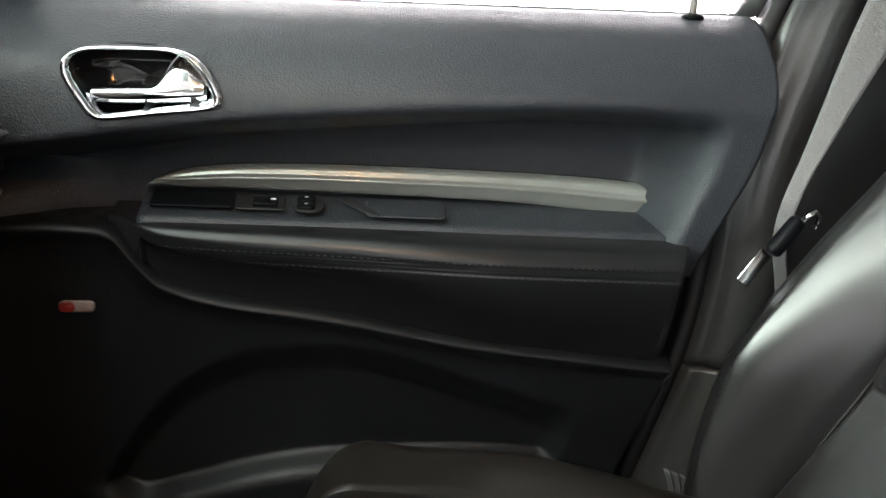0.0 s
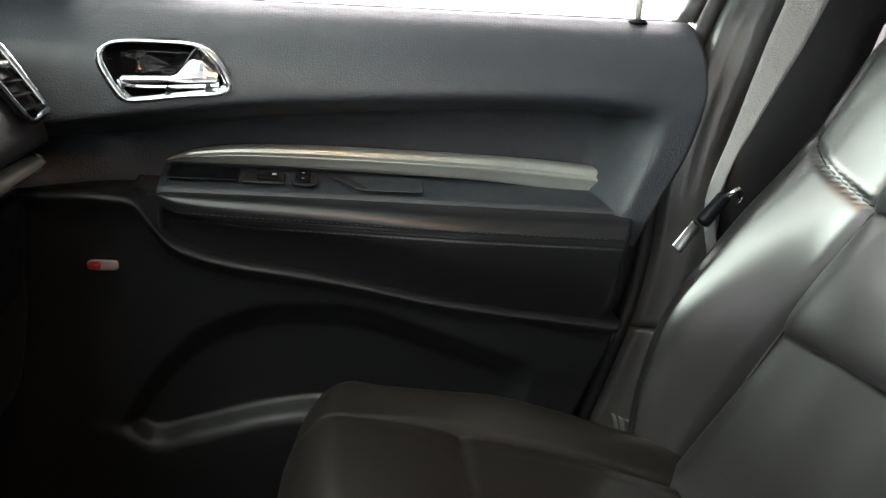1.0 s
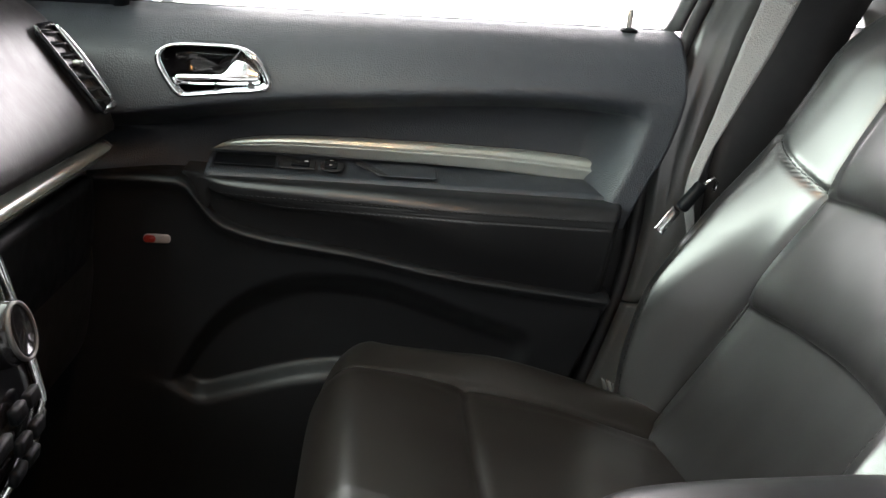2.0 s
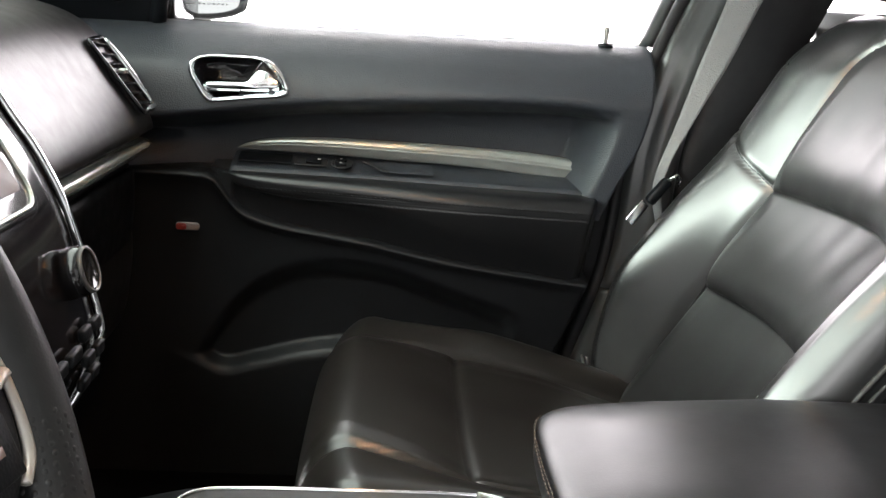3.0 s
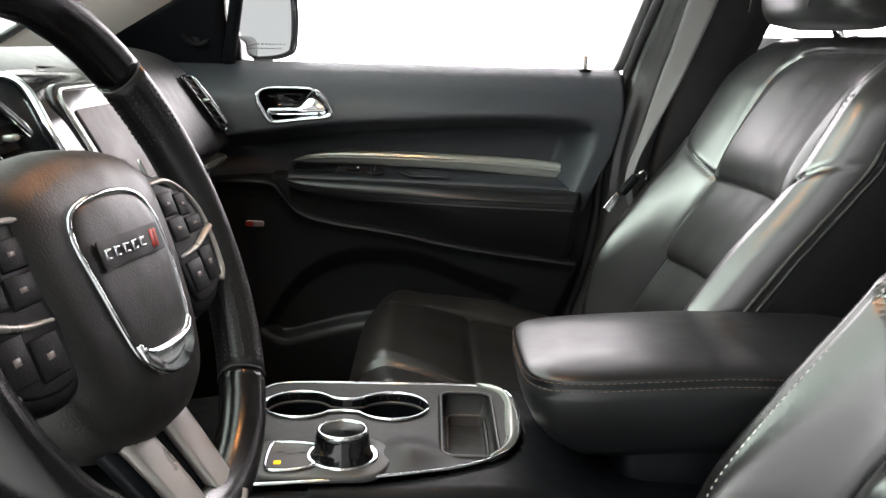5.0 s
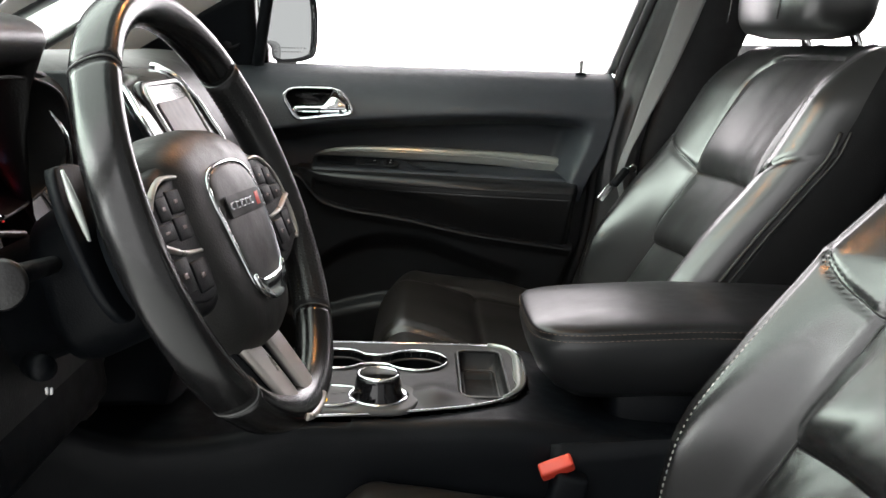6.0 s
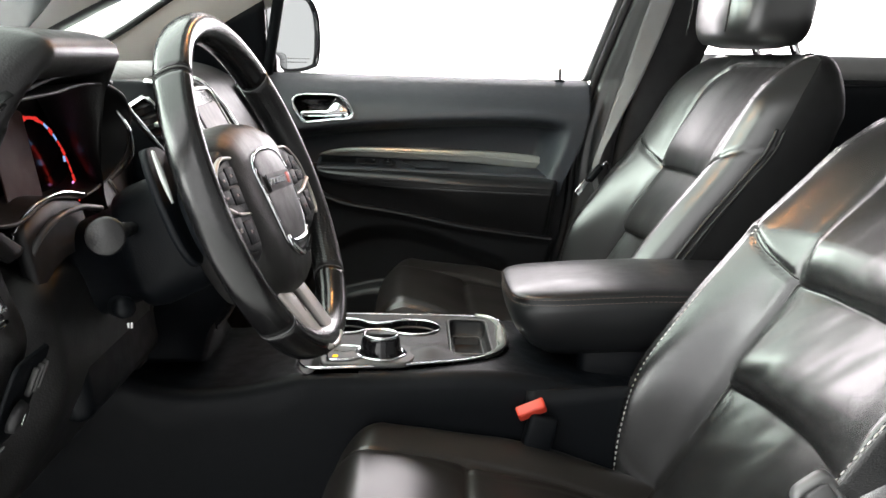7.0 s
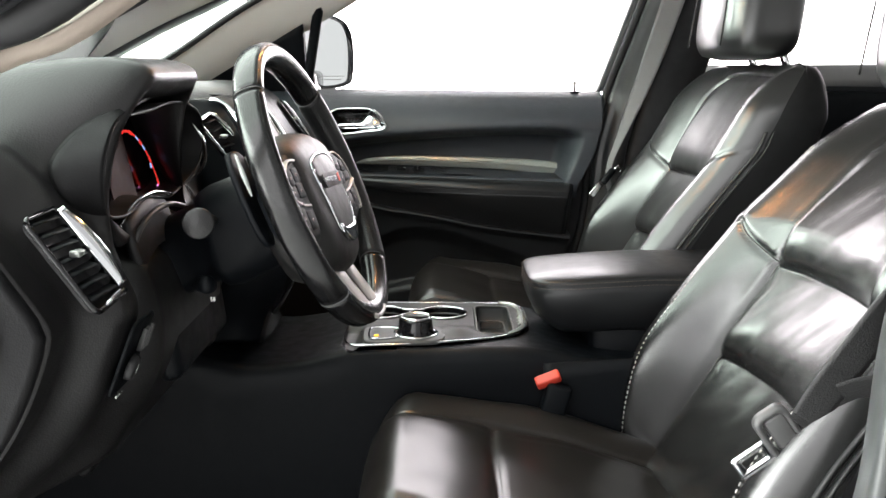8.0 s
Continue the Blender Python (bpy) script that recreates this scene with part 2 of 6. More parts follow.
SCREEN_GLASS = clear_glass("windscreen_glass", (0.87, 0.97, 0.90), 1.18)
# Booth surfaces glow themselves; each side's strength and tint is set to light the cabin.
BOOTH_WHITE = glowing("glowing_white_booth", (1.0, 0.915, 0.955), 12.0)
BOOTH_CEILING = glowing("booth_light_ceiling", (1.0, 1.0, 1.0), 5.5)
BOOTH_CEILING_DIM = glowing("booth_rear_ceiling", (1.0, 1.0, 1.0), 0.6)
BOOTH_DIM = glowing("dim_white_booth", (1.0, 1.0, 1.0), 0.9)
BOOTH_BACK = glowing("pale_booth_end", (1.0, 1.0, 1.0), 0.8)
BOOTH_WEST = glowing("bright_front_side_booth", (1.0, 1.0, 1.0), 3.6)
BOOTH_FRONT = glowing("front_wall_glow", (0.97, 1.0, 0.975), 22.0)
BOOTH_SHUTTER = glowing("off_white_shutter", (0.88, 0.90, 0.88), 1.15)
FLOOR_GREY = material("pale_concrete", (0.5, 0.5, 0.49), 0.5, spread=0.12, big=2, grain=0.2, grain_scale=80)
GAUGE_RED = glowing("red_gauge_light", (1.0, 0.05, 0.04), 0.75)
GAUGE_WHITE = glowing("white_gauge_light", (0.9, 0.75, 0.75), 0.45)
GAUGE_BLUE = glowing("blue_gauge_light", (0.3, 0.5, 1.0), 1.0)
GAUGE_PINK = glowing("violet_gauge_light", (1.0, 0.35, 0.9), 1.2)
AMBER = glowing("amber_gear_light", (1.0, 0.55, 0.02), 3.0)
BULB = glowing("warm_map_lamp", (1.0, 0.40, 0.11), 260.0)


def stitches(path, dash=0.0042, gap=0.0030, r=0.0006):
    """Short raised threads along a line, as one mesh."""
    P = np.asarray(path, float)
    s = np.concatenate([[0], np.cumsum(np.linalg.norm(np.diff(P, axis=0), axis=1))])
    verts, faces = [], []
    a = 0.0
    while a + dash < s[-1]:
        p, q = (np.array([np.interp(v, s, P[:, k]) for k in range(3)]) for v in (a, a + dash))
        d = (q - p) / (np.linalg.norm(q - p) + 1e-9)
        u = np.cross(d, (0.31, 0.72, 0.62))
        u /= np.linalg.norm(u)
        w = np.cross(d, u)
        n = len(verts)
        for e, rr in ((p, 0.5), (p + d * dash * 0.3, 1), (q - d * dash * 0.3, 1), (q, 0.5)):
            verts += [e + r * rr * u, e + r * rr * w, e - r * rr * u, e - r * rr * w]
        for k in range(3):
            for j in range(4):
                faces.append((n + 4 * k + j, n + 4 * k + (j + 1) % 4, n + 4 * k + 4 + (j + 1) % 4, n + 4 * k + 4 + j))
        faces += [(n + 3, n + 2, n + 1, n), (n + 12, n + 13, n + 14, n + 15)]
        a += dash + gap
    return to_mesh("stitches", verts, faces)


# ---- the booth ----
def booth():
    def wall(name, size, at, mat, label):
        piece(name, rbox(size, 0.01, 1, at), mat, label, "wall" if "wall" in name else "ceiling", "structure")
    wall("wall_east", (9.9, 0.1, 4.2), (3.25, 6.0, 2.1), BOOTH_WHITE, "strongly glowing white photo booth wall")
    wall("wall_east_shutter", (4.2, 0.1, 2.0), (-3.82, 6.0, 1.0), BOOTH_SHUTTER, "off-white booth shutter, evenly glowing")
    # Glowing panel added above the visible wall, to be mirrored in the seat insets.
    wall("wall_east_panel", (4.2, 0.1, 2.2), (-3.82, 6.0, 3.1), BOOTH_WHITE, "glowing white panel added over the shutter")
    # Unseen walls, split into bright and dim glow to shape the cabin light.
    wall("wall_west", (8.2, 0.1, 4.2), (4.1, -6.0, 2.1), BOOTH_DIM, "weakly glowing white photo booth wall")
    wall("wall_west_front", (5.85, 0.1, 4.2), (-2.93, -6.0, 2.1), BOOTH_WEST, "strongly glowing white photo booth wall")
    wall("wall_front", (0.1, 11.8, 4.2), (-5.9, 0, 2.1), BOOTH_FRONT, "unseen glowing wall added before the car")
    wall("wall_back", (0.1, 11.8, 4.2), (8.2, 0, 2.1), BOOTH_BACK, "weakly glowing white photo booth wall")
    # Unseen ceiling in two glows: strong ahead, weak behind to keep the floor dark.
    wall("ceiling", (5.6, 12.1, 0.1), (-3.1, 0, 4.25), BOOTH_CEILING, "white luminous booth ceiling")
    wall("ceiling_rear", (8.5, 12.1, 0.1), (4.0, 0, 4.25), BOOTH_CEILING_DIM, "weakly glowing unseen rear booth ceiling")
    piece("ground", rbox((14.2, 12.1, 0.1), 0.01, 1, (1.2, 0, -0.05)), FLOOR_GREY, "pale smooth concrete booth floor", "floor", "structure")


booth()


# ---- the car's shell ----
def door_edge(z):
    return smooth_at([0.45, 0.60, 0.68, 0.829, 0.945, 1.016, 1.136, 1.17], [0.19, 0.225, 0.251, 0.300, 0.316, 0.346, 0.367, 0.372], z)


def pillar_edge(z):
    if z > 1.145:
        return 0.383 + (z - 1.145) * 0.31
    return smooth_at([0.45, 0.60, 0.69, 0.849, 1.02, 1.145], [0.235, 0.262, 0.291, 0.337, 0.352, 0.383], z)


def side_y(z):
    """How far out the upper side of the car stands at a height."""
    return 0.79 - max(z - 1.15, 0) * 0.30


def shell():
    # floor with the tunnel
    P = []
    for x in np.linspace(-0.95, 2.2, 40):
        row = []
        for y in np.linspace(-0.74, 0.74, 50):
            z = 0.52 + 0.12 * (1 - step(0.08, 0.16, abs(y))) + 0.25 * (1 - step(-0.95, -0.55, x))
            row.append((x, y, z))
        P.append(row)
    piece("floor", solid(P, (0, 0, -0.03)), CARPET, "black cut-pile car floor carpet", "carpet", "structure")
    # headliner and roof skin
    P = [[(x, y, 1.60 - 0.05 * (y / 0.62) ** 2 - 0.06 * (1 - step(-0.05, 0.35, x))) for y in np.linspace(-0.64, 0.64, 24)] for x in np.linspace(-0.02, 2.2, 30)]
    piece("ceiling_headliner", solid(P, (0, 0, 0.05)), HEADLINER, "pale woven car headliner", "headliner", "structure")
    # rear bulkhead
    piece("wall_rear", rbox((0.06, 1.44, 0.66), 0.01, 2, (2.2, 0, 0.85)), DARK_PLASTIC, "dark cargo bay end panel", "wall", "structure")
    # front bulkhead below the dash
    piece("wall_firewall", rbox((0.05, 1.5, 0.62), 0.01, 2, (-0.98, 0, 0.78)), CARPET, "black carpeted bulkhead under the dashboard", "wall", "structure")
    for side in (1, -1):
        # lower body side behind the front doors, with the rear doors
        P = [[(x, side * (0.735 + 0.02 * math.sin((z - 0.5) * 4)), z) for z in np.linspace(0.50, 1.165, 20)] for x in np.linspace(0.60, 2.2, 30)]
        piece("rear_door_panel", solid(P, (0, side * 0.05, 0)), DARK_PLASTIC, "black rear door trim panel", "door trim", "structure")
        P = [[(x, side * (0.745 + 0.05 * v), 1.168 + 0.042 * math.sin(v * 1.5) + 0.012 * (x - 0.6)) for v in np.linspace(0, 1, 8)] for x in np.linspace(0.60, 2.2, 30)]
        piece("rear_window_sill", solid(P, (0, 0, -0.02)), GREY, "grey rear window sill cap", "window sill", "structure")
        # pillars behind
        for x0 in (1.36, 2.05):
            P = [[(x0 + 0.16 * v + (z - 1.16) * 0.25, side * (side_y(z) - 0.03), z) for v in np.linspace(0, 1, 4)] for z in np.linspace(1.165, 1.56, 14)]
            piece("rear_pillar", solid(P, (0, side * 0.05, 0)), TRIM_LIGHT, "pale rear pillar trim", "pillar", "structure")
        # roof rail
        P = [(x, side * (0.66 - 0.05 * abs((x - 1) / 1.2)), 1.565 - 0.05 * (1 - step(-0.2, 0.3, x))) for x in np.linspace(0.0, 2.2, 20)]
        piece("roof_rail", tube(P, 0.035, sides=10), TRIM_LIGHT, "pale roof side rail trim", "trim", "structure")


shell()


def sill_plate(side):
    """Door sill cover with a thin bright tread strip."""
    sill = thing("door_sill_passenger" if side > 0 else "door_sill_driver", (0.0, side * 0.74, 0.52), "black door sill cover with a thin bright tread strip", "door sill", kind="structure")
    P = [[(x, side * (0.700 + 0.075 * v), 0.527 + 0.010 * math.sin(math.pi * v)) for v in np.linspace(0, 1, 8)] for x in np.linspace(-0.60, 0.45, 12)]
    part("sill_cover", solid(P, (0, 0, -0.006)), DARK_PLASTIC, sill)
    part("tread_strip", rbox((0.36, 0.010, 0.004), 0.0015, 2, (-0.05, side * 0.742, 0.5375)), SATIN, sill, "thin satin tread strip")


sill_plate(1)


def b_pillar(side):
    """Pillar trim behind a front door: a rounded front lip, a groove and the wide face."""
    pil = thing("pillar_trim_passenger" if side > 0 else "pillar_trim_driver", (0.42, side * 0.72, 0.5), "dark grey moulded pillar trim beside the seat belt", "pillar", kind="structure")
    for lo, hi, nm in ((0.50, 0.806, "lower_cover"), (0.809, 1.58, "upper_cover")):
        P = []
        for z in np.linspace(lo, hi, 60):
            x0 = pillar_edge(z)
            y0 = 0.728 if z < 1.15 else 0.728 - (z - 1.15) * 0.30
            row = []
            for s, dy in ((0, 0.035), (0.002, 0.014), (0.007, 0.004), (0.014, 0.001), (0.021, 0.001), (0.028, -0.003), (0.037, -0.008), (0.047, -0.010), (0.057, -0.008), (0.066, -0.002), (0.074, 0.008), (0.079, 0.020), (0.080, 0.030)):
                row.append((x0 + s, side * (y0 + dy), z))
            P.append(row)
        part(nm, solid(P, (0, side * 0.03, 0)), PILLAR_PLASTIC, pil)
        # Rear half of the trim coloured black in place of the shade behind the belt.
        P = [[(pillar_edge(z) + s, side * ((0.728 if z < 1.15 else 0.728 - (z - 1.15) * 0.30) + dy), z) for s, dy in ((0.070, 0.034), (0.10, 0.022), (0.16, 0.022), (0.20, 0.030))] for z in np.linspace(lo, hi, 30)]
        part("rear_cover", solid(P, (0, side * 0.02, 0)), RUBBER, pil, "rear half of the pillar trim, black for its shade")
    P = [[(float(door_edge(min(z, 1.13))) - 0.03 + (pillar_edge(z) + 0.06 - float(door_edge(min(z, 1.13)))) * u, side * 0.770, z) for u in np.linspace(0, 1, 4)] for z in np.linspace(0.5, 1.14, 30)]
    if side > 0:
        part("door_jamb", solid(P, (0, side * 0.02, 0)), RUBBER, pil, "black door jamb")
    # black weather strip between pillar and door
    P = spline([(pillar_edge(z) - 0.004, side * (0.745 if z < 1.15 else 0.745 - (z - 1.15) * 0.3), z) for z in np.linspace(0.5, 1.56, 14)], 60)
    if side > 0:
        part("weather_strip", tube(P, 0.009, sides=8), RUBBER, pil, "black rubber weather strip")
    return pil


b_pillar(1)
b_pillar(-1)


# ---- the passenger door ----
def crease(x):
    return smooth_at([-0.50, -0.29, -0.20, -0.108, -0.015, 0.08, 0.175, 0.255, 0.33], [1.01, 1.028, 1.041, 1.053, 1.060, 1.066, 1.070, 1.070, 1.064], x)


def rest_low(x):
    """Height at which the armrest pad meets the lower panel."""
    return smooth_at([-0.30, -0.233, -0.215, -0.207, -0.194, -0.176, -0.148, -0.117, -0.055, 0.0, 0.102, 0.28, 0.36], [0.955, 0.954, 0.952, 0.948, 0.932, 0.911, 0.897, 0.889, 0.880, 0.872, 0.853, 0.833, 0.826], x)


HANDLE_IN = spline([(-0.2275, 1.0915), (-0.2250, 1.1015), (-0.2120, 1.1065), (-0.175, 1.1080), (-0.150, 1.1065), (-0.137, 1.1005), (-0.1260, 1.087), (-0.1195, 1.0745), (-0.1215, 1.0700), (-0.130, 1.0670), (-0.16, 1.0635), (-0.197, 1.0585), (-0.2075, 1.0600), (-0.2170, 1.072)], 72, True)


def passenger_door():
    door = thing("passenger_door", (0.0, 0.76, 0.5), "closed black front passenger door trim with a silver strip", "car door")
    x0, x1 = -0.55, 0.367

    def shifted(x, z):
        u = (x - x0) / (x1 - x0)
        return x + (float(door_edge(z)) - x1) * u ** 4

    def prof(knots, n):
        return spline(knots, n)

    hole = HANDLE_IN

    def in_handle(x, z):
        inside = False
        for i in range(len(hole)):
            (xa, za), (xb, zb) = hole[i], hole[i - 1]
            if (za > z) != (zb > z) and x < (xb - xa) * (z - za) / (zb - za) + xa:
                inside = not inside
        return inside

    # inner shell behind the trim
    P = [[(-0.55 + (float(door_edge(z)) + 0.54) * u, 0.758, z) for u in np.linspace(0, 1, 4)] for z in np.linspace(0.50, 1.125, 40)]
    part("door_shell", solid(P, (0, 0.05, 0)), RUBBER, door, "dark inner door shell")

    # upper panel, from the window down into the scoop
    P = []
    for x in np.linspace(x0, x1, 220):
        zc = float(crease(x))
        r = 1 - float(step(0.275, 0.335, x))
        q = r * float(step(-0.34, -0.21, x))
        k = [(0.800, 1.140), (0.786, 1.147), (0.768, 1.147), (0.748, 1.143), (0.722, 1.134), (0.690, 1.114), (0.668, 1.09), (0.658 + 0.003 * (1 - r), zc + 0.010), (0.662, zc - 0.001),
             (0.662 + 0.030 * r, zc - 0.009 - 0.004 * r), (0.664 + 0.065 * r, zc - 0.022), (0.668 + 0.073 * r, 1.005), (0.672 + 0.016 * r + 0.054 * q, 0.975), (0.675 + 0.012 * r + 0.055 * q, 0.945), (0.690 + 0.054 * q, 0.915)]
        row = []
        for y, z in prof(k, 90):
            if in_handle(x, z):
                y += 0.055
            row.append((shifted(x, z), y, z))
        P.append(row)
    part("upper_panel", solid(P, (0, 0.03, 0)), DOOR_PLASTIC, door, "grained dark grey upper door panel")

    # leather armrest pad
    P, seam1, seam2 = [], [], []
    for x in np.concatenate([np.linspace(-0.215, -0.14, 44), np.linspace(-0.136, 0.355, 110)]):
        zl = float(rest_low(x))
        f = np.clip((0.957 - zl) / 0.11, 0.03, 1)
        g = f ** 0.8 * (1 - 0.6 * float(step(0.335, 0.356, x)))
        sl = -0.010 * (x + 0.19) / 0.48
        k = [(0.748, 0.974 + sl), (0.715, 0.966 + sl), (0.690, 0.962 + sl), (0.668, 0.960 + sl), (0.655, 0.956 + sl), (0.647, 0.947 + sl), (0.646, 0.937 + sl), (0.650, 0.920 + sl), (0.664, 0.5 * (0.92 + zl)), (0.688, zl)]
        k = [(0.705 - (0.705 - y) * g if y < 0.705 else y, 0.962 - (0.962 - z) * (f if z < 0.93 else max(f, 0.3)) if z > zl + 0.001 else z) for y, z in k]
        c = prof(k, 150)
        for zs in (0.9415, 0.9345, 0.938):
            c[:, 0] += 0.0012 * np.exp(-((c[:, 1] - zs - sl) / 0.0014) ** 2) * (c[:, 0] < 0.69) * float(step(0.55, 0.8, f))
        P.append([(shifted(x, z), y, z) for y, z in c])
        if -0.175 < x < 0.318:
            for lst, zs in ((seam1, 0.9435), (seam2, 0.9325)):
                low = c[60:][::-1]
                lst.append((shifted(x, zs + sl), float(np.interp(zs + sl, low[:, 1], low[:, 0])) - 0.0005, zs + sl))
    pad = part("armrest", solid(P, (0, 0.02, 0)), ARM_LEATHER, door, "black leather-wrapped armrest with stitched seam")
    for lst in (seam1, seam2):
        tagged(part("stitching", stitches(lst, 0.0036, 0.0026, 0.0005), THREAD_DIM, pad, "fine grey armrest stitching"), kind="stuff")

    # lower panel with the map pocket
    P = []
    for x in np.concatenate([np.linspace(x0, -0.24, 36), np.linspace(-0.238, -0.13, 70), np.linspace(-0.126, x1, 84)]):
        zl = float(rest_low(x)) if x > -0.30 else 0.955
        zp = float(smooth_at([-0.55, -0.26, -0.229, -0.201, -0.151, -0.079, 0.1, 0.36], [0.64, 0.70, 0.690, 0.676, 0.685, 0.703, 0.715, 0.70], x))
        top = float(smooth_at([-0.25, -0.235, -0.179, -0.103, 0.0, 0.15, 0.36], [0.66, 0.69, 0.776, 0.828, 0.838, 0.80, 0.74], x)) if x > -0.25 else 0.6
        k = [(0.700, zl + 0.006), (0.684, zl + 0.004), (0.677, zl - 0.001), (0.679, zl - 0.006), (0.686, zl - 0.018), (0.692, zl - 0.05), (0.700, 0.5 * (zl + 0.68) - 0.02), (0.700, 0.66), (0.698, 0.58), (0.69, 0.5)]
        c = prof(k, 190)
        for i in range(len(c)):
            z = c[i, 1]
            inside = float(step(zp, zp + 0.016, z)) * (1 - float(step(top - 0.03, top + 0.01, z))) * float(step(-0.262, -0.205, x)) * (1 - float(step(0.24, 0.27, x)))
            lip = (1 - float(step(zp - 0.010, zp + 0.008, z))) * float(step(-0.30, -0.20, x)) * float(step(0.5, 0.64, z))
            c[i, 0] += 0.020 * inside - 0.005 * lip
        P.append([(shifted(x, z), y, z) for y, z in c])
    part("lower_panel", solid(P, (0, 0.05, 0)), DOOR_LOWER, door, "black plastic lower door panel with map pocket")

    # silver strip
    up = spline([(-0.186, 0.9845), (-0.172, 0.992), (-0.150, 0.998), (-0.108, 1.0025), (-0.04, 1.004), (0.036, 1.003), (0.12, 1.001), (0.196, 0.998), (0.255, 0.9935), (0.278, 0.989), (0.286, 0.980)], 120)
    lo = spline([(-0.186, 0.9835), (-0.150, 0.9815), (-0.078, 0.980), (0.037, 0.976), (0.144, 0.9715), (0.23, 0.9635), (0.270, 0.9600), (0.282, 0.9615), (0.286, 0.970)], 120)
    P = []
    for i in range(120):
        x = 0.5 * (up[i, 0] + lo[i, 0])
        h = up[i, 1] - lo[i, 1]
        e = min(1, h / 0.018)
        row = []
        for v, d in ((0, 0.004), (0.03, -0.003), (0.08, -0.007), (0.16, -0.0085), (0.26, -0.0085), (0.33, -0.0100), (0.38, -0.0125), (0.43, -0.0130), (0.50, -0.0110), (0.62, -0.0088), (0.78, -0.0070), (0.90, -0.0050), (0.97, -0.001), (1.0, 0.004)):
            row.append((up[i, 0] * (1 - v) + lo[i, 0] * v, 0.732 + d * e, up[i, 1] - v * h))
        P.append(row)
    part("trim_strip", solid(P, (0, 0.006, 0)), SATIN, door, "satin silver decor strip")

    # inner door handle
    O = spline([(-0.2375, 1.090), (-0.2320, 1.104), (-0.2130, 1.1105), (-0.175, 1.1112), (-0.148, 1.110), (-0.130, 1.1035), (-0.1165, 1.089), (-0.1085, 1.072), (-0.1115, 1.064), (-0.125, 1.060), (-0.16, 1.0565), (-0.200, 1.0515), (-0.2150, 1.0530), (-0.2255, 1.066)], 72, True)
    I = HANDLE_IN
    tilt = lambda z: 0.662 + 0.10 * max(z - 1.075, 0)
    rings = []
    for v, d in ((-0.10, 0.012), (0.0, -0.001), (0.15, -0.005), (0.45, -0.0068), (0.75, -0.0045), (0.95, 0.000), (1.0, 0.012), (1.02, 0.03)):
        Q = O * (1 - v) + I * v
        rings.append([(x, tilt(z) + d, z) for x, z in Q])
    handle = part("door_handle", grid(rings, loop_v=True), CHROME, door, "chrome inner door handle surround")
    cen = I.mean(0)
    rings = [[(cen[0] + (x - cen[0]) * s, tilt(z) + d, cen[1] + (z - cen[1]) * s) for x, z in I] for s, d in ((1.02, 0.004), (0.98, 0.022), (0.85, 0.034), (0.5, 0.037), (0.02, 0.037))]
    part("recess", grid(rings, loop_v=True, cap_u=False), GLOSS_BLACK, handle, "black handle bowl")
    # lever: a thick bar with a fin that rises at the hinge end
    lev = []
    for t in np.linspace(0, 1, 40):
        x = -0.2165 + 0.0925 * t
        zt = 1.0785 + 0.002 * t + 0.0265 * float(step(0.52, 0.80, t)) - 0.012 * float(step(0.86, 1.0, t))
        zb = 1.0635 + 0.0035 * t
        yy = tilt(1.08) + 0.006 - 0.004 * math.sin(t * 3.1)
        lev.append([(x, yy + 0.016, zb), (x, yy + 0.004, zb - 0.0005), (x, yy - 0.001, zb + 0.004), (x, yy - 0.0015, zb + 0.009), (x, yy + 0.001, min(zb + 0.0135, zt)), (x, yy + 0.004, zt - 0.001), (x, yy + 0.009, zt), (x, yy + 0.016, zt - 0.001)])
    part("lever", grid(lev, loop_v=True, cap_u=True), CHROME, handle, "polished door release lever")

    # window switch plate on the ledge below the strip
    sw = part("switch_plate", solid([[(x, 0.746 - 0.062 * v, 0.9795 - 0.0155 * v - 0.010 * (x + 0.19) / 0.48 + 0.002 * math.sin(3.14 * v)) for v in np.linspace(0, 1, 8)] for x in np.linspace(-0.188, 0.30, 60)], (0, 0, -0.012)), DOOR_PLASTIC, door, "black switch panel on the armrest ledge")
    ledge = frame_of((0, 0.716, 0.9735), (1, 0, -0.02), (0, 1, 0.245))
    def on_ledge(x, v, o, thick, mat, nm, label="", bev=0.001):
        m = ledge @ Matrix.Translation((x, v - 0.009, 0.0010))
        part(nm, plate(o, thick, bev, m), mat, sw, label)
    on_ledge(-0.145, 0.004, rrect(0.070, 0.030, 0.002), 0.0006, DARK_PLASTIC, "blank_insert", "gloss black blank panel")
    on_ledge(-0.084, 0.0, rrect(0.043, 0.026, 0.003), 0.0008, RUBBER, "switch_well")
    on_ledge(-0.080, -0.002, rrect(0.022, 0.014, 0.003), 0.004, DARK_PLASTIC, "window_switch", "grey rocker window switch")
    on_ledge(-0.073, 0.0, rrect(0.005, 0.0025, 0.001), 0.0052, MARK, "switch_mark")
    on_ledge(-0.042, -0.002, rrect(0.028, 0.030, 0.012), 0.002, RUBBER, "lock_switch_bezel")
    for dz in (-0.007, 0.006):
        on_ledge(-0.044, dz - 0.001, rrect(0.016, 0.011, 0.004), 0.0045, DARK_PLASTIC, "lock_button", "small black lock button")
        on_ledge(-0.044, dz, rrect(0.004, 0.0022, 0.001), 0.0050, MARK, "button_mark")
    on_ledge(0.000, -0.004, spline([(-0.015, 0.014), (0.012, -0.012), (0.022, -0.012), (-0.004, 0.016)], 24, True), 0.0014, RUBBER, "grip_notch", "dark pull-cup notch")
    on_ledge(0.045, -0.002, rrect(0.072, 0.034, 0.006), 0.0008, DOOR_PLASTIC, "grip_insert", "grey pull-cup liner")

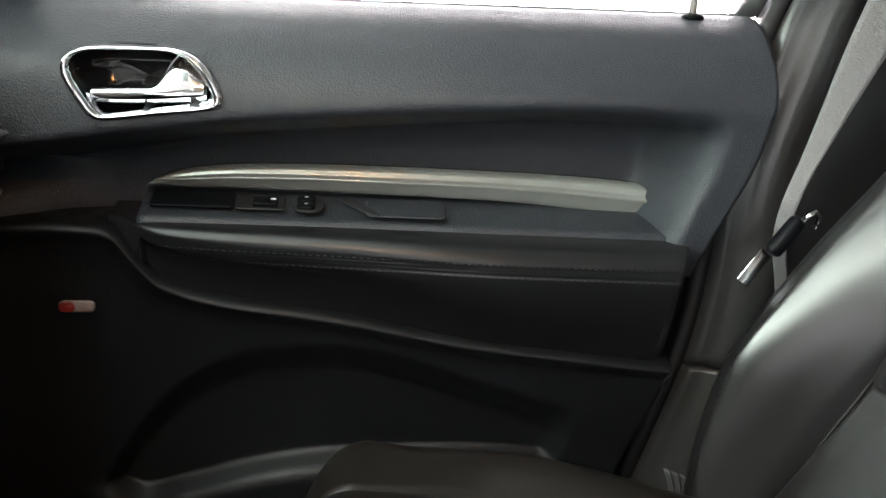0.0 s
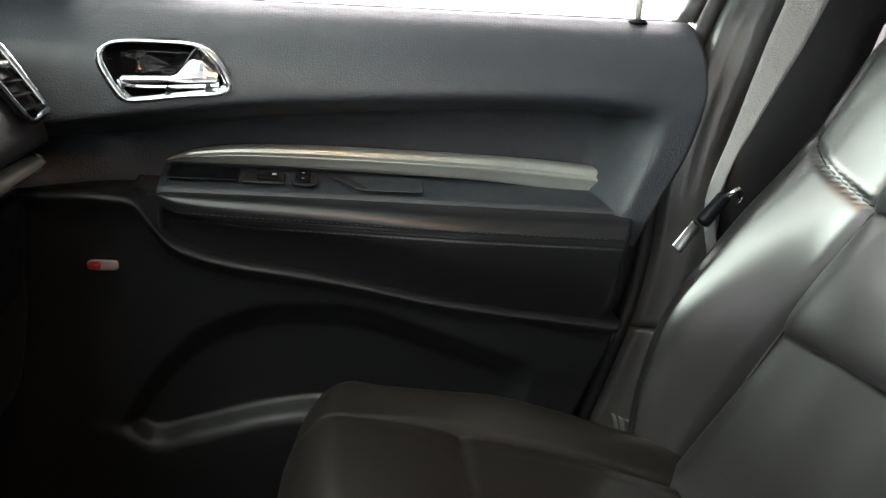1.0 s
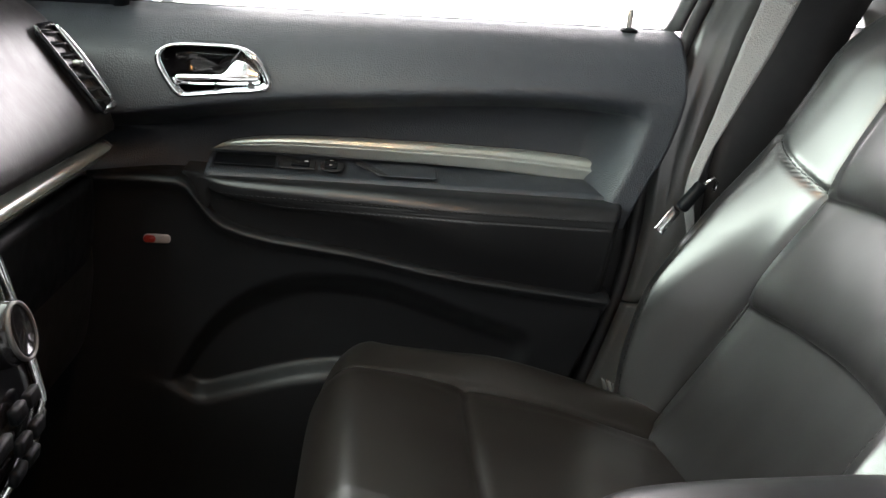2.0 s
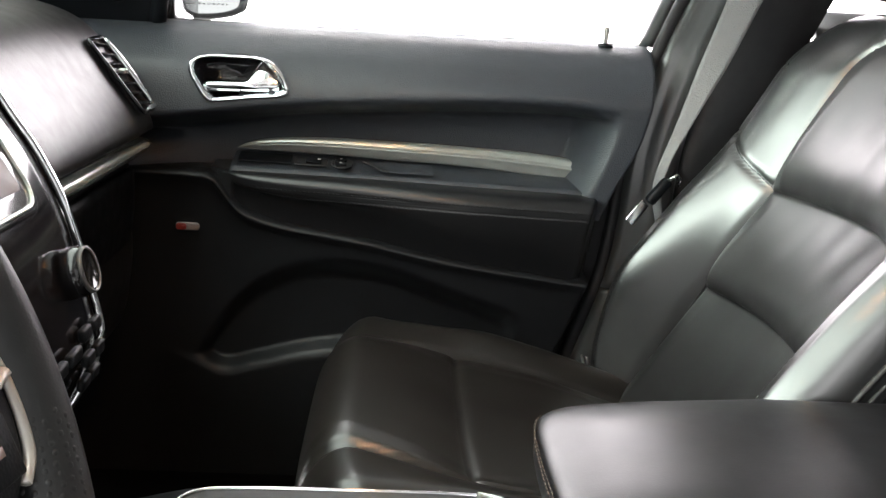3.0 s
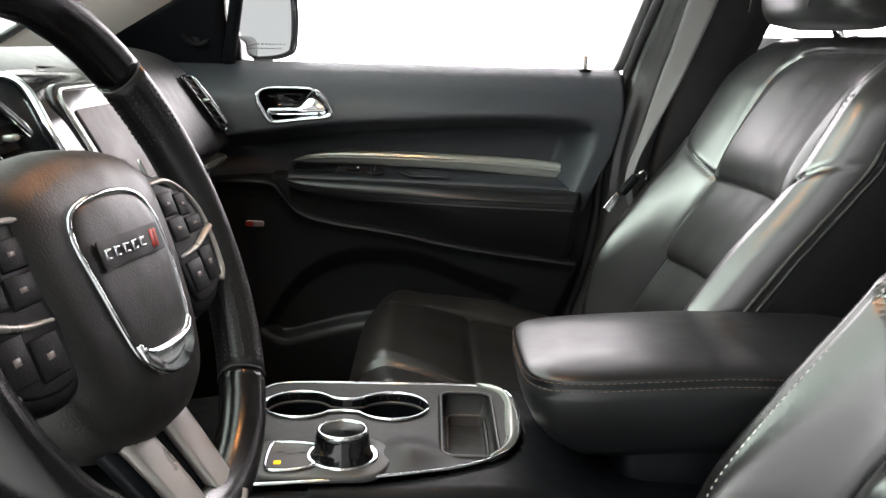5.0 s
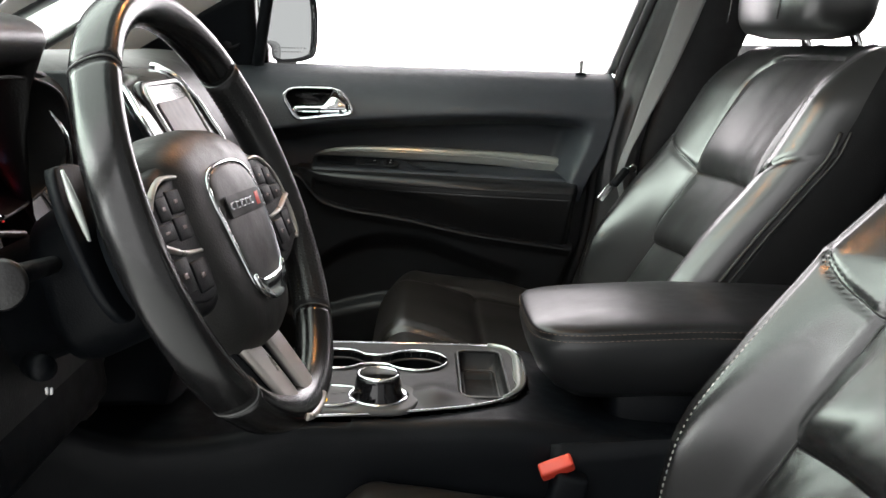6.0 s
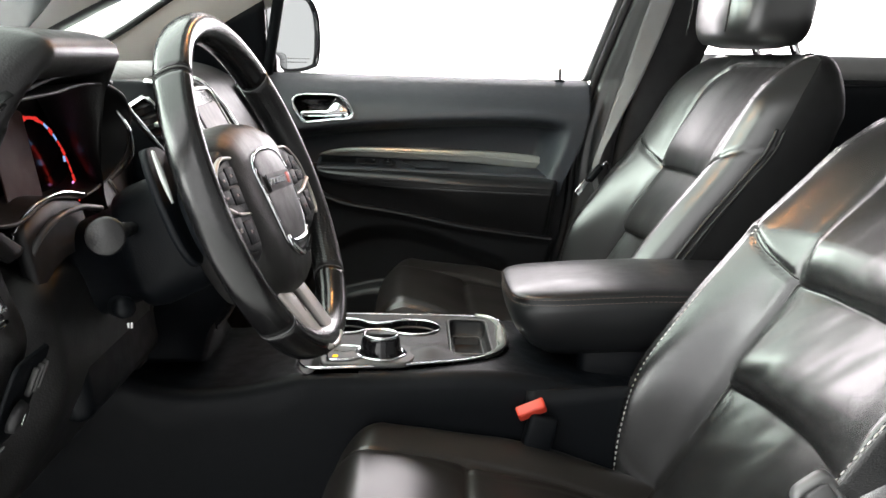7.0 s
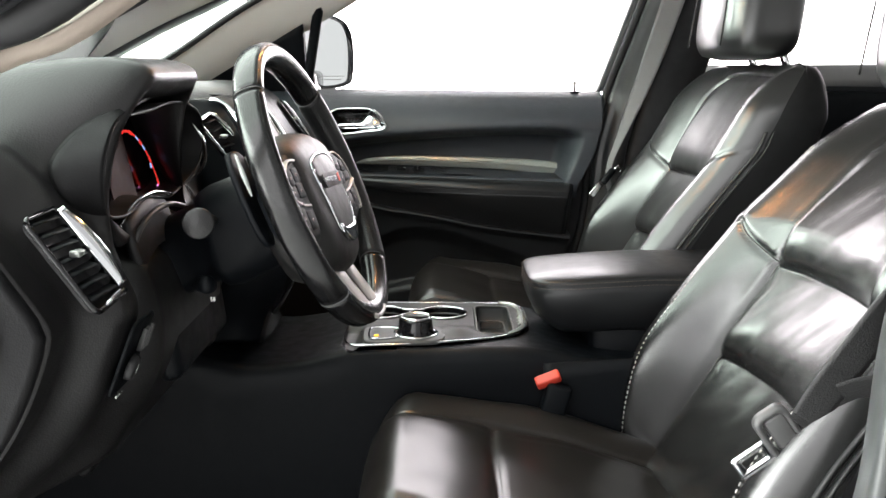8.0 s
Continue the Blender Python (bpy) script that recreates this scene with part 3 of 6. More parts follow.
    # red courtesy lamp
    lamp = part("courtesy_lamp", plate(rrect(0.032, 0.011, 0.005), 0.004, 0.002, frame_of((-0.244, 0.693, 0.8815), (1, 0, 0), (0, 0, 1)) @ Matrix.Translation((0, 0, 0.003))), GREY_LENS, door, "small grey door edge lamp")
    part("red_lens", plate(rrect(0.014, 0.009, 0.004), 0.0015, 0.0007, frame_of((-0.252, 0.693, 0.8815), (1, 0, 0), (0, 0, 1)) @ Matrix.Translation((0, 0, 0.0068))), RED_LENS, lamp, "red reflector half")

    # lock pin
    pin = part("lock_pin_collar", lathe([(0.011, 0), (0.0105, 0.003), (0.008, 0.005), (0.0055, 0.0055), (0.005, 0.004)], (0.309, 0.760, 1.144), sides=20), DARK_PLASTIC, door, "black lock pin grommet")
    part("lock_pin", lathe([(0.0038, 0), (0.0036, 0.015), (0.0042, 0.020), (0.0042, 0.025), (0.003, 0.0275), (0.0005, 0.028)], (0.309, 0.760, 1.144), sides=16), SILVER, pin, "slim silver lock pin")

    # window frame, seal and glass
    P = [[(0.362 + (z - 1.147) * 0.306 + s, side_y(z) + d - 0.012, z) for s, d in ((0, 0.012), (0.002, 0.0), (0.009, -0.006), (0.016, -0.004), (0.020, 0.004), (0.022, 0.02))] for z in np.linspace(1.147, 1.54, 30)]
    part("window_frame", solid(P, (0, 0.02, 0)), PILLAR_PLASTIC, door, "grey upper door frame")
    part("window_seal", tube([(x, 0.792, 1.143) for x in np.linspace(-0.33, 0.37, 20)], 0.006, sides=8), RUBBER, door, "black window wiper seal")
    G = [[(-0.40 + 0.76 * u + (z - 1.14) * 0.306 * u + 1.0 * (z - 1.14) * (1 - u), side_y(z) + 0.004, z) for u in np.linspace(0, 1, 4)] for z in np.linspace(1.14, 1.54, 12)]
    g = part("window_pane", grid(G), GLASS, door, "clear door glass")
    g.visible_shadow = False
    # corner sail with the tweeter
    P = [[(-0.52 + 0.225 * u, 0.752 - 0.05 * v, 1.135 + v * (0.02 + 0.135 * u)) for v in np.linspace(0, 1, 10)] for u in np.linspace(0, 1, 14)]
    sail = part("mirror_sail", solid(P, (0, 0.02, 0)), DARK_PLASTIC, door, "black triangular mirror corner cover")
    part("sail_edge", tube([(-0.296 + 0.04 * t, 0.755 - 0.06 * t, 1.145 + 0.2 * t) for t in np.linspace(0, 1, 12)], 0.012, sides=8), DARK_PLASTIC, sail)
    tw = part("tweeter_ring", lathe([(0.026, 0), (0.026, 0.008), (0.021, 0.012), (0.017, 0.009), (0.016, 0.004)], (-0.345, 0.742, 1.193), (0.25, -1, 0.1), 28), DARK_PLASTIC, sail, "round tweeter surround")
    part("tweeter_grille", lathe([(0.018, 0), (0.017, 0.006), (0.010, 0.009), (0.001, 0.0095)], (-0.345, 0.742, 1.193), (0.25, -1, 0.1), 28), RUBBER, sail, "domed tweeter grille")
    return door


passenger_door()


# ---- outside mirror seen through the passenger window ----
def side_mirror():
    mir = thing("side_mirror", (-0.26, 0.95, 1.14), "black outside mirror with a bright reflective glass", "mirror")
    O = spline([(-0.315, 1.32), (-0.31, 1.16), (-0.30, 1.150), (-0.26, 1.149), (-0.228, 1.158), (-0.217, 1.175), (-0.215, 1.24), (-0.222, 1.285), (-0.245, 1.312)], 60, True)
    cen = O.mean(0)
    rings = []
    for s, d in ((0.93, 0.010), (0.96, -0.002), (1.0, -0.006), (1.045, -0.002), (1.07, 0.02), (1.05, 0.06), (0.9, 0.10), (0.5, 0.12), (0.02, 0.122)):
        rings.append([(cen[0] + (x - cen[0]) * s - 0.5 * d, 0.95 + 0.6 * d + 1.1 * (x - cen[0]), cen[1] + (z - cen[1]) * s) for x, z in O])
    part("housing", grid(rings, loop_v=True), GLOSS_BLACK, mir, "gloss black mirror housing")
    Q = [(cen[0] + (x - cen[0]) * 0.955 - 0.003, 0.952 + 1.1 * (x - cen[0]), cen[1] + (z - cen[1]) * 0.955) for x, z in O]
    glass = part("mirror_glass", to_mesh("glass", Q, [tuple(range(len(Q)))[::-1]]), MIRROR, mir, "silvered mirror glass")
    for k, (w, n) in enumerate(((0.052, 9), (0.040, 7))):
        for i in range(n):
            part("print_bar", rbox((w / n * 0.7, 0.0006, 0.0028), 0.0002, 1, (-0.285 + 0.006 * k + w * (i + 0.5) / n, 0.944 + 1.1 * (-0.285 + 0.006 * k + w * (i + 0.5) / n - cen[0]), 1.176 - 0.008 * k)), PALE_PRINT, glass)
    part("mirror_arm", rbox((0.10, 0.20, 0.05), 0.015, 3, (-0.33, 0.88, 1.165)), GLOSS_BLACK, mir)
    return mir


side_mirror()


# ---- windscreen, its pillars and the cowl ----
def front_frame():
    for side in (1, -1):
        pts_in = np.array([(-0.80, 0.700, 1.085), (-0.58, 0.675, 1.210), (-0.38, 0.650, 1.335), (-0.10, 0.62, 1.47), (0.02, 0.60, 1.545)])
        pts_out = np.array([(-0.62, 0.775, 1.085), (-0.415, 0.745, 1.212), (-0.27, 0.725, 1.285), (-0.05, 0.685, 1.42), (0.12, 0.65, 1.55)])
        if side < 0:
            pts_in = np.array([(-0.80, 0.71, 1.07), (-0.58, 0.70, 1.14), (-0.32, 0.715, 1.205), (-0.16, 0.70, 1.295), (0.02, 0.62, 1.545)])
            pts_out = np.array([(-0.66, 0.775, 1.02), (-0.48, 0.765, 1.105), (-0.32, 0.745, 1.188), (-0.213, 0.74, 1.243), (0.10, 0.66, 1.52)])
        a, b = spline(pts_in, 40), spline(pts_out, 40)
        P = [[p * (1 - v) + q * v + np.array((0, -0.010 * math.sin(v * 3.14), 0)) for v in np.linspace(0, 1, 8)] for p, q in zip(a, b)]
        P = np.array(P)
        P[:, :, 1] *= side
        pil = thing("windscreen_pillar", (-0.4, side * 0.7, 1.1), "pale trimmed windscreen pillar", "pillar", kind="structure")
        part("pillar_trim", solid(P, (0, side * 0.025, 0.01)), TRIM_LIGHT if side > 0 else TRIM_SHADED, pil)
        e = a.copy()
        e[:, 1] *= side
        e[:, 0] -= 0.006
        part("windscreen_seal", tube(e, 0.007, sides=8), RUBBER, pil, "black windscreen edge seal")
        if side < 0:
            o = b + np.array((-0.015, 0.03, 0.022))
            o[:, 1] *= side
            part("door_seal", tube(o, 0.016, sides=10), RUBBER, pil, "black rubber door opening seal")
            o = b + np.array((-0.055, 0.055, 0.045))
            o[:, 1] *= side
            part("body_pillar", tube(o, 0.036, sides=12), BODY, pil, "dark painted body pillar")
    G = [[(-0.98 + 0.98 * v - 0.16 * (1 - (y / 0.76) ** 2) * (1 - 0.5 * v), y * (1 - 0.10 * v), 1.075 + 0.475 * v - 0.05 * (y / 0.7) ** 2 * (1 - v)) for y in np.linspace(-0.76, 0.76, 20)] for v in np.linspace(0, 1, 16)]
    ws = piece("window_1", grid(G), SCREEN_GLASS, "clear laminated windscreen", "window", "structure")
    ws.visible_shadow = False
    P = [[(-1.02 + 0.14 * v, y, 1.10 - 0.03 * v + 0.012 * math.sin(9 * v)) for v in np.linspace(0, 1, 8)] for y in np.linspace(-0.74, 0.74, 30)]
    piece("cowl_panel", solid(P, (0, 0, -0.03)), DARK_PLASTIC, "black cowl panel under the windscreen", "cowl", "structure")
    w = thing("windscreen_wiper", (-1.0, 0.1, 1.12), "slim black parked windscreen wiper", "wiper")
    part("blade", tube([(-0.99 + 0.02 * math.sin(t * 3), -0.12 + 0.7 * t, 1.146 + 0.010 * math.sin(t * 3.1)) for t in np.linspace(0, 1, 16)], 0.006, sides=6), RUBBER, w)
    part("blade_joint", rbox((0.02, 0.06, 0.014), 0.004, 2, (-0.985, 0.2, 1.162)), RUBBER, w)


front_frame()


# ---- seats ----
def inset_x(z):
    return 0.477 + (z - 0.997) * 0.476


def crest_x(z):
    return smooth_at([0.60, 0.70, 0.80, 0.864, 0.95, 1.048, 1.12, 1.17, 1.22], [0.308, 0.302, 0.308, 0.324, 0.378, 0.452, 0.492, 0.518, 0.545], z)


def inset_half(z):
    return float(smooth_at([0.60, 0.75, 0.871, 0.997, 1.10, 1.25], [0.21, 0.195, 0.178, 0.160, 0.155, 0.152], z))


def seat_front(y, z):
    """Depth of the backrest's front face."""
    a = abs(y)
    yi = inset_half(z)
    xi = float(inset_x(z))
    xc = min(float(crest_x(z)), xi - 0.012)
    b = float(step(yi - 0.004, 0.236, a)) ** 0.9
    x = xi + (xc - xi) * b
    # puffed panels between the seams
    if a < yi:
        edge = min(1.0, (yi - a) / 0.03)
        x += 0.032 * (1 - (a / yi) ** 2)
        for z0, z1 in ((0.60, 0.871), (0.871, 0.997), (0.997, 1.186)):
            if z0 <= z < z1:
                t = (z - z0) / (z1 - z0)
                x -= 0.027 * (max(math.sin(math.pi * t ** 0.55), 0) ** 0.85) * edge ** 0.6
        if z >= 1.186:
            x -= 0.004
    else:
        d = abs(z - (0.997 + (a - yi) * 0.67))
        x += 0.0055 * math.exp(-(d / 0.0034) ** 2)
        x -= 0.004 * math.exp(-((a - yi - 0.035) / 0.03) ** 2)
    # seam round the inset, with round upper corners
    qx, qz = a - (yi - 0.045), z - (1.186 - 0.045)
    if qx > 0 and qz > 0:
        d = abs(math.hypot(qx, qz) - 0.045)
    elif qz > qx:
        d = abs(z - 1.186)
    else:
        d = abs(a - yi)
    x += 0.009 * math.exp(-(d / 0.0042) ** 2)
    x += 0.0022 * math.exp(-((a - 0.233) / 0.0022) ** 2)
    return x


def backrest_mesh(seed):
    zs = np.concatenate([np.linspace(0.62, 1.13, 130), 1.13 + 0.078 * np.sin(np.linspace(0, math.pi / 2, 22)[1:])])
    rings = []
    for z in zs:
        q = min(max((z - 1.115) / 0.0935, 0), 1)
        W = 0.268 - 0.055 * (1 - math.sqrt(max(1 - q * q, 0)))
        W -= 0.02 * (1 - float(step(0.62, 0.75, z)))
        qt = min(max((z - 1.13) / 0.0785, 0), 1)
        shrink = math.sqrt(max(1 - qt * qt, 0))
        xb = 0.640 + (z - 1.12) * 0.36 if z < 1.12 else 0.640
        xm = 0.5 * (float(inset_x(min(z, 1.13))) + xb) + 0.03
        ring = []
        yi = min(inset_half(z), W - 0.02)
        for y in np.concatenate([np.linspace(-W, -yi, 30)[:-1], np.linspace(-yi, yi, 96)[:-1], np.linspace(yi, W, 30)]):
            a = abs(y)
            x = seat_front(y, z)
            if a > 0.236 and W > 0.236:
                t = min((a - 0.236) / (W - 0.236), 1)
                x += 0.045 * (1 - math.sqrt(max(1 - t * t, 0)))
            fold = 0.0040 * noise.noise(Vector((y * 17 + z * 20, z * 6 - y * 5, seed))) * (0.5 + noise.noise(Vector((y * 5, z * 5, seed + 9)))) + 0.0005 * noise.noise(Vector((y * 60 + z * 40, z * 20, seed))) if seed > 3 and abs(y) < 0.165 else 0.0
            wob = fold + noise.noise(Vector((y * 9 + seed, z * 5, seed * 3.1))) * 0.003 + noise.noise(Vector((y * 26 + seed, z * 9, seed))) * 0.0015
            ring.append((xm + (x + wob - xm) * (0.12 + 0.88 * shrink), y, z))
        xs = xm + (seat_front(W, z) + 0.045 - xm) * (0.12 + 0.88 * shrink)
        xe = xm + (xb - xm) * (0.12 + 0.88 * shrink)
        for t in np.linspace(0.08, 0.9, 8):
            ring.append((xs + (xe - 0.03 - xs) * t, W + 0.004 * math.sin(3.14 * t), z))
        for t in np.linspace(0, math.pi / 2, 6)[1:]:
            ring.append((xe - 0.03 + 0.03 * math.sin(t), W - 0.03 + 0.03 * math.cos(t), z))
        for y in np.linspace(W - 0.04, -W + 0.04, 12):
            ring.append((xe, y, z))
        for t in np.linspace(math.pi / 2, 0, 6)[:-1]:
            ring.append((xe - 0.03 + 0.03 * math.sin(t), -W + 0.03 - 0.03 * math.cos(t), z))
        for t in np.linspace(0.9, 0.08, 8):
            ring.append((xs + (xe - 0.03 - xs) * t, -W - 0.004 * math.sin(3.14 * t), z))
        rings.append(ring)
    R = np.array(rings)
    n = 154
    front = np.concatenate([R[:, -2:], R[:, :n + 2]], axis=1)
    rear = R[:, n + 1:-1]
    cap = to_mesh("cap", R[-1], [tuple(range(R.shape[1]))])

    def in_inset(p):
        yi = inset_half(p[2])
        qx, qz = abs(p[1]) - (yi - 0.045), p[2] - (1.186 - 0.045)
        return math.hypot(qx, qz) < 0.045 if qx > 0 and qz > 0 else abs(p[1]) < yi and p[2] < 1.186

    whole = grid(front, flip=True)
    co = [v.co.copy() for v in whole.vertices]
    sets = ([], [])
    for f in whole.polygons:
        sets[in_inset(sum((co[i] for i in f.vertices), Vector()) / len(f.vertices))].append(tuple(f.vertices))
    out = []
    for faces in sets:
        used = sorted({i for f in faces for i in f})
        ids = {i: k for k, i in enumerate(used)}
        out.append(to_mesh("panel", [co[i] for i in used], [tuple(ids[i] for i in f) for f in faces]))
    return joined([out[0], cap]), out[1], grid(rear, flip=True)


def cushion_top(x, y, seed):
    """Height of the cushion over its plan."""
    a = abs(y)
    base = float(smooth_at([-0.10, -0.04, 0.03, 0.11, 0.215, 0.33, 0.45], [0.790, 0.797, 0.788, 0.765, 0.740, 0.705, 0.68], x))
    bol = 0.026 * float(step(0.14, 0.215, a)) * (0.15 + 0.85 * float(step(0.0, 0.16, x)))
    z = base + bol
    ys = 0.140 + 0.025 * float(step(-0.05, 0.11, x))
    if a < ys:
        e = min(1, (ys - a) / 0.03) ** 0.5
        for x0, x1 in ((-0.12, 0.11), (0.11, 0.36)):
            if x0 <= x < x1:
                z += 0.009 * max(math.sin(math.pi * (x - x0) / (x1 - x0)), 0) ** 0.45 * e
        z -= 0.005 * math.exp(-((x - 0.11) / 0.004) ** 2)
    z -= 0.007 * math.exp(-((a - ys) / 0.0038) ** 2)
    z += noise.noise(Vector((x * 12, y * 12 + seed, seed))) * 0.002
    return z


def cushion_mesh(seed):
    cols = []
    W = 0.262
    for y in np.concatenate([-W * np.ones(1), np.linspace(-W, W, 121), W * np.ones(1)]):
        a = abs(y)
        t = min(max((a - 0.212) / (W - 0.212), 0), 1)
        drop = 0.085 * (1 - math.sqrt(max(1 - t * t, 0)))
        back = 0.030 * (a / W) ** 4
        col = [(-0.018 + back, y, 0.555), (-0.036 + back, y, 0.60), (-0.048 + back, y, 0.66)]
        zt = cushion_top(-0.004, y, seed) - drop
        for th in np.linspace(0, math.pi / 2, 14):
            col.append((-0.004 + back - 0.052 * math.cos(th), y, zt - 0.085 + 0.085 * math.sin(th)))
        for x in np.linspace(0.004, 0.42, 80):
            col.append((x + back * (1 - (x - 0.004) / 0.416), y, cushion_top(x, y, seed) - drop))
        col += [(0.43, y, 0.62), (0.42, y, 0.555)]
        cols.append(col)
    cols[0] = [(x, y + 0.01, min(z, 0.62)) for x, y, z in cols[0]]
    cols[-1] = [(x, y - 0.01, min(z, 0.62)) for x, y, z in cols[-1]]
    return grid(cols, loop_v=True, cap_u=True)


def front_seat(at, seed, leather, inset_leather, label, bright, lean=0.0):
    """A front seat; at is the shift from the passenger's heights and depths, on its own middle line."""
    M = Matrix.Translation(at)

    def put(nm, me, mat, parent, label=""):
        if lean:
            for v in me.vertices:
                v.co.x += lean * min(max(v.co.z - 1.05, 0), 0.13)
        me.transform(M)
        return part(nm, me, mat, parent, label)

    seat = thing("front_seat", (at[0] + 0.2, at[1], 0.52), label, "car seat", "pair of front seats")
    face, inset, shell_ = backrest_mesh(seed)
    back = put("backrest", face, leather, seat, "stitched black leather backrest with side bolsters")
    put("backrest_inset", inset, inset_leather, back, "softly creased leather inset in three puffed panels")
    put("back_panel", shell_, BACK_CLOTH, back, "matt black seat back and side panel")
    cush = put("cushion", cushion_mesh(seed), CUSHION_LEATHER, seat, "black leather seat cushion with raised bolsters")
    # crest stitching, two rows on each bolster
    for s in (1, -1):
        for off in (0.0050, -0.0050):
            line = [(seat_front(0.233, z) + (0.0002 if off < 0 else 0.0005) - 0.0008, s * (0.233 + off), z) for z in np.linspace(0.72, 1.15, 110)]
            tagged(put("bolster_stitching", stitches(line, 0.0045, 0.0030, bright), THREAD if bright > 0.0007 else THREAD_DIM, back, "pale double stitching along the bolster"), kind="stuff")
        # piping between leather and the side panel
        line = spline([(seat_front(0.262, z) + 0.052, s * 0.2695, z) for z in np.linspace(0.66, 1.10, 14)], 70)
        put("piping", tube(line, 0.0028, sides=6), SEAM, back)
        line = spline([(seat_front(0.262, z) + 0.064, s * 0.2705, z) for z in np.linspace(0.66, 1.10, 14)], 70)
        put("piping", tube(line, 0.0022, sides=6), SEAM, back)
    # dark threads in the seams of the inset
    for s in (1, -1):
        line = [(seat_front(s * inset_half(z), z) - 0.0015, s * inset_half(z), z) for z in np.linspace(0.70, 1.14, 90)]
        put("inset_seam", tube(line, 0.0013, sides=6), SEAM, back)
        line = [(seat_front(s * a, 0.997 + (a - 0.16) * 0.67) - 0.0003, s * a, 0.997 + (a - 0.16) * 0.67) for a in np.linspace(0.162, 0.232, 20)]
        put("bolster_seam", tube(line, 0.0012, sides=6), SEAM, back)
    # headrest on two chrome posts
    rings = []
    for v in np.linspace(0, 1, 30):
        z = 1.216 + 0.205 * v
        e = (max(1 - abs(2 * v - 1) ** 4.5, 0)) ** 0.5
        wy, wx = 0.136 * (0.72 + 0.28 * e) * (1 - 0.10 * v), 0.070 * (0.45 + 0.55 * e)
        cx = 0.572 + 0.02 * v
        if v in (0, 1):
            wy, wx = wy * 0.86, wx * 0.7
        a = np.linspace(0, 2 * math.pi, 56, endpoint=False)
        rings.append([(cx + wx * np.sign(math.cos(t)) * abs(math.cos(t)) ** 0.55 - 0.012 * (1 - abs(math.sin(t)) ** 2) * (math.cos(t) < 0), wy * np.sign(math.sin(t)) * abs(math.sin(t)) ** 0.5, z) for t in a])
    head = put("headrest", grid(rings, loop_v=True, cap_u=True, flip=True), LEATHER, seat, "rounded black leather headrest")
    for s in (1, -1):
        put("headrest_seam", tube([(0.494 + 0.02 * v, s * 0.112 * (1 - 0.10 * v), 1.24 + 0.17 * v) for v in np.linspace(0, 1, 12)], 0.0015, sides=6), SEAM, head)
        post = put("headrest_post", tube([(0.634, s * 0.092, 1.175), (0.618, s * 0.092, 1.210), (0.598, s * 0.092, 1.26)], 0.0075, sides=14), CHROME, seat, "chrome headrest post")
        put("post_collar", lathe([(0.017, 0), (0.017, 0.005), (0.013, 0.008), (0.009, 0.008)], (0.632, s * 0.092, 1.200), (-0.4, 0, 1), 20), DARK_PLASTIC, post)
    # frame and side shield
    put("seat_base", rbox((0.40, 0.44, 0.075), 0.02, 3, (0.18, 0, 0.555)), DARK_PLASTIC, seat, "black seat base frame")
    for s in (1, -1):
        P = [[(0.00 + 0.40 * u, s * (0.264 + 0.010 * math.sin(3.1 * v)), 0.56 + (0.105 + 0.03 * u) * v) for v in np.linspace(0, 1, 8)] for u in np.linspace(0, 1, 16)]
        put("side_shield", solid(P, (0, s * 0.012, 0)), DARK_PLASTIC, seat, "black plastic seat side shield")
        put("seat_rail", rbox((0.42, 0.03, 0.03), 0.005, 2, (0.17, s * 0.19, 0.525)), GREY, seat)
    return seat


front_seat((0, 0.375, 0), 1.0, LEATHER, PALE_LEATHER, "black leather front passenger seat with puffed inserts", 0.0005)
front_seat((-0.033, -0.390, -0.047), 5.0, WORN_LEATHER, WORN_LEATHER, "creased black leather driver seat with pale stitching", 0.0009, 0.40)


# ---- seat belts ----
def ribbon(pts, wide, across, thick=0.0012, n=60):
    P = spline(pts, n)
    W = spline(across, n)
    W /= np.linalg.norm(W, axis=1)[:, None]
    wides = np.interp(np.linspace(0, 1, n), np.linspace(0, 1, len(wide)), wide) if isinstance(wide, tuple) else [wide] * n
    G = [[p + w * b * s for s in np.linspace(-0.5, 0.5, 7)] for p, w, b in zip(P, W, wides)]
    T = np.gradient(P, axis=0)
    N = np.cross(T, W)
    N /= np.linalg.norm(N, axis=1)[:, None] + 1e-9
    G = np.array(G)
    return joined([solid(G, tuple(N.mean(0) * thick))])


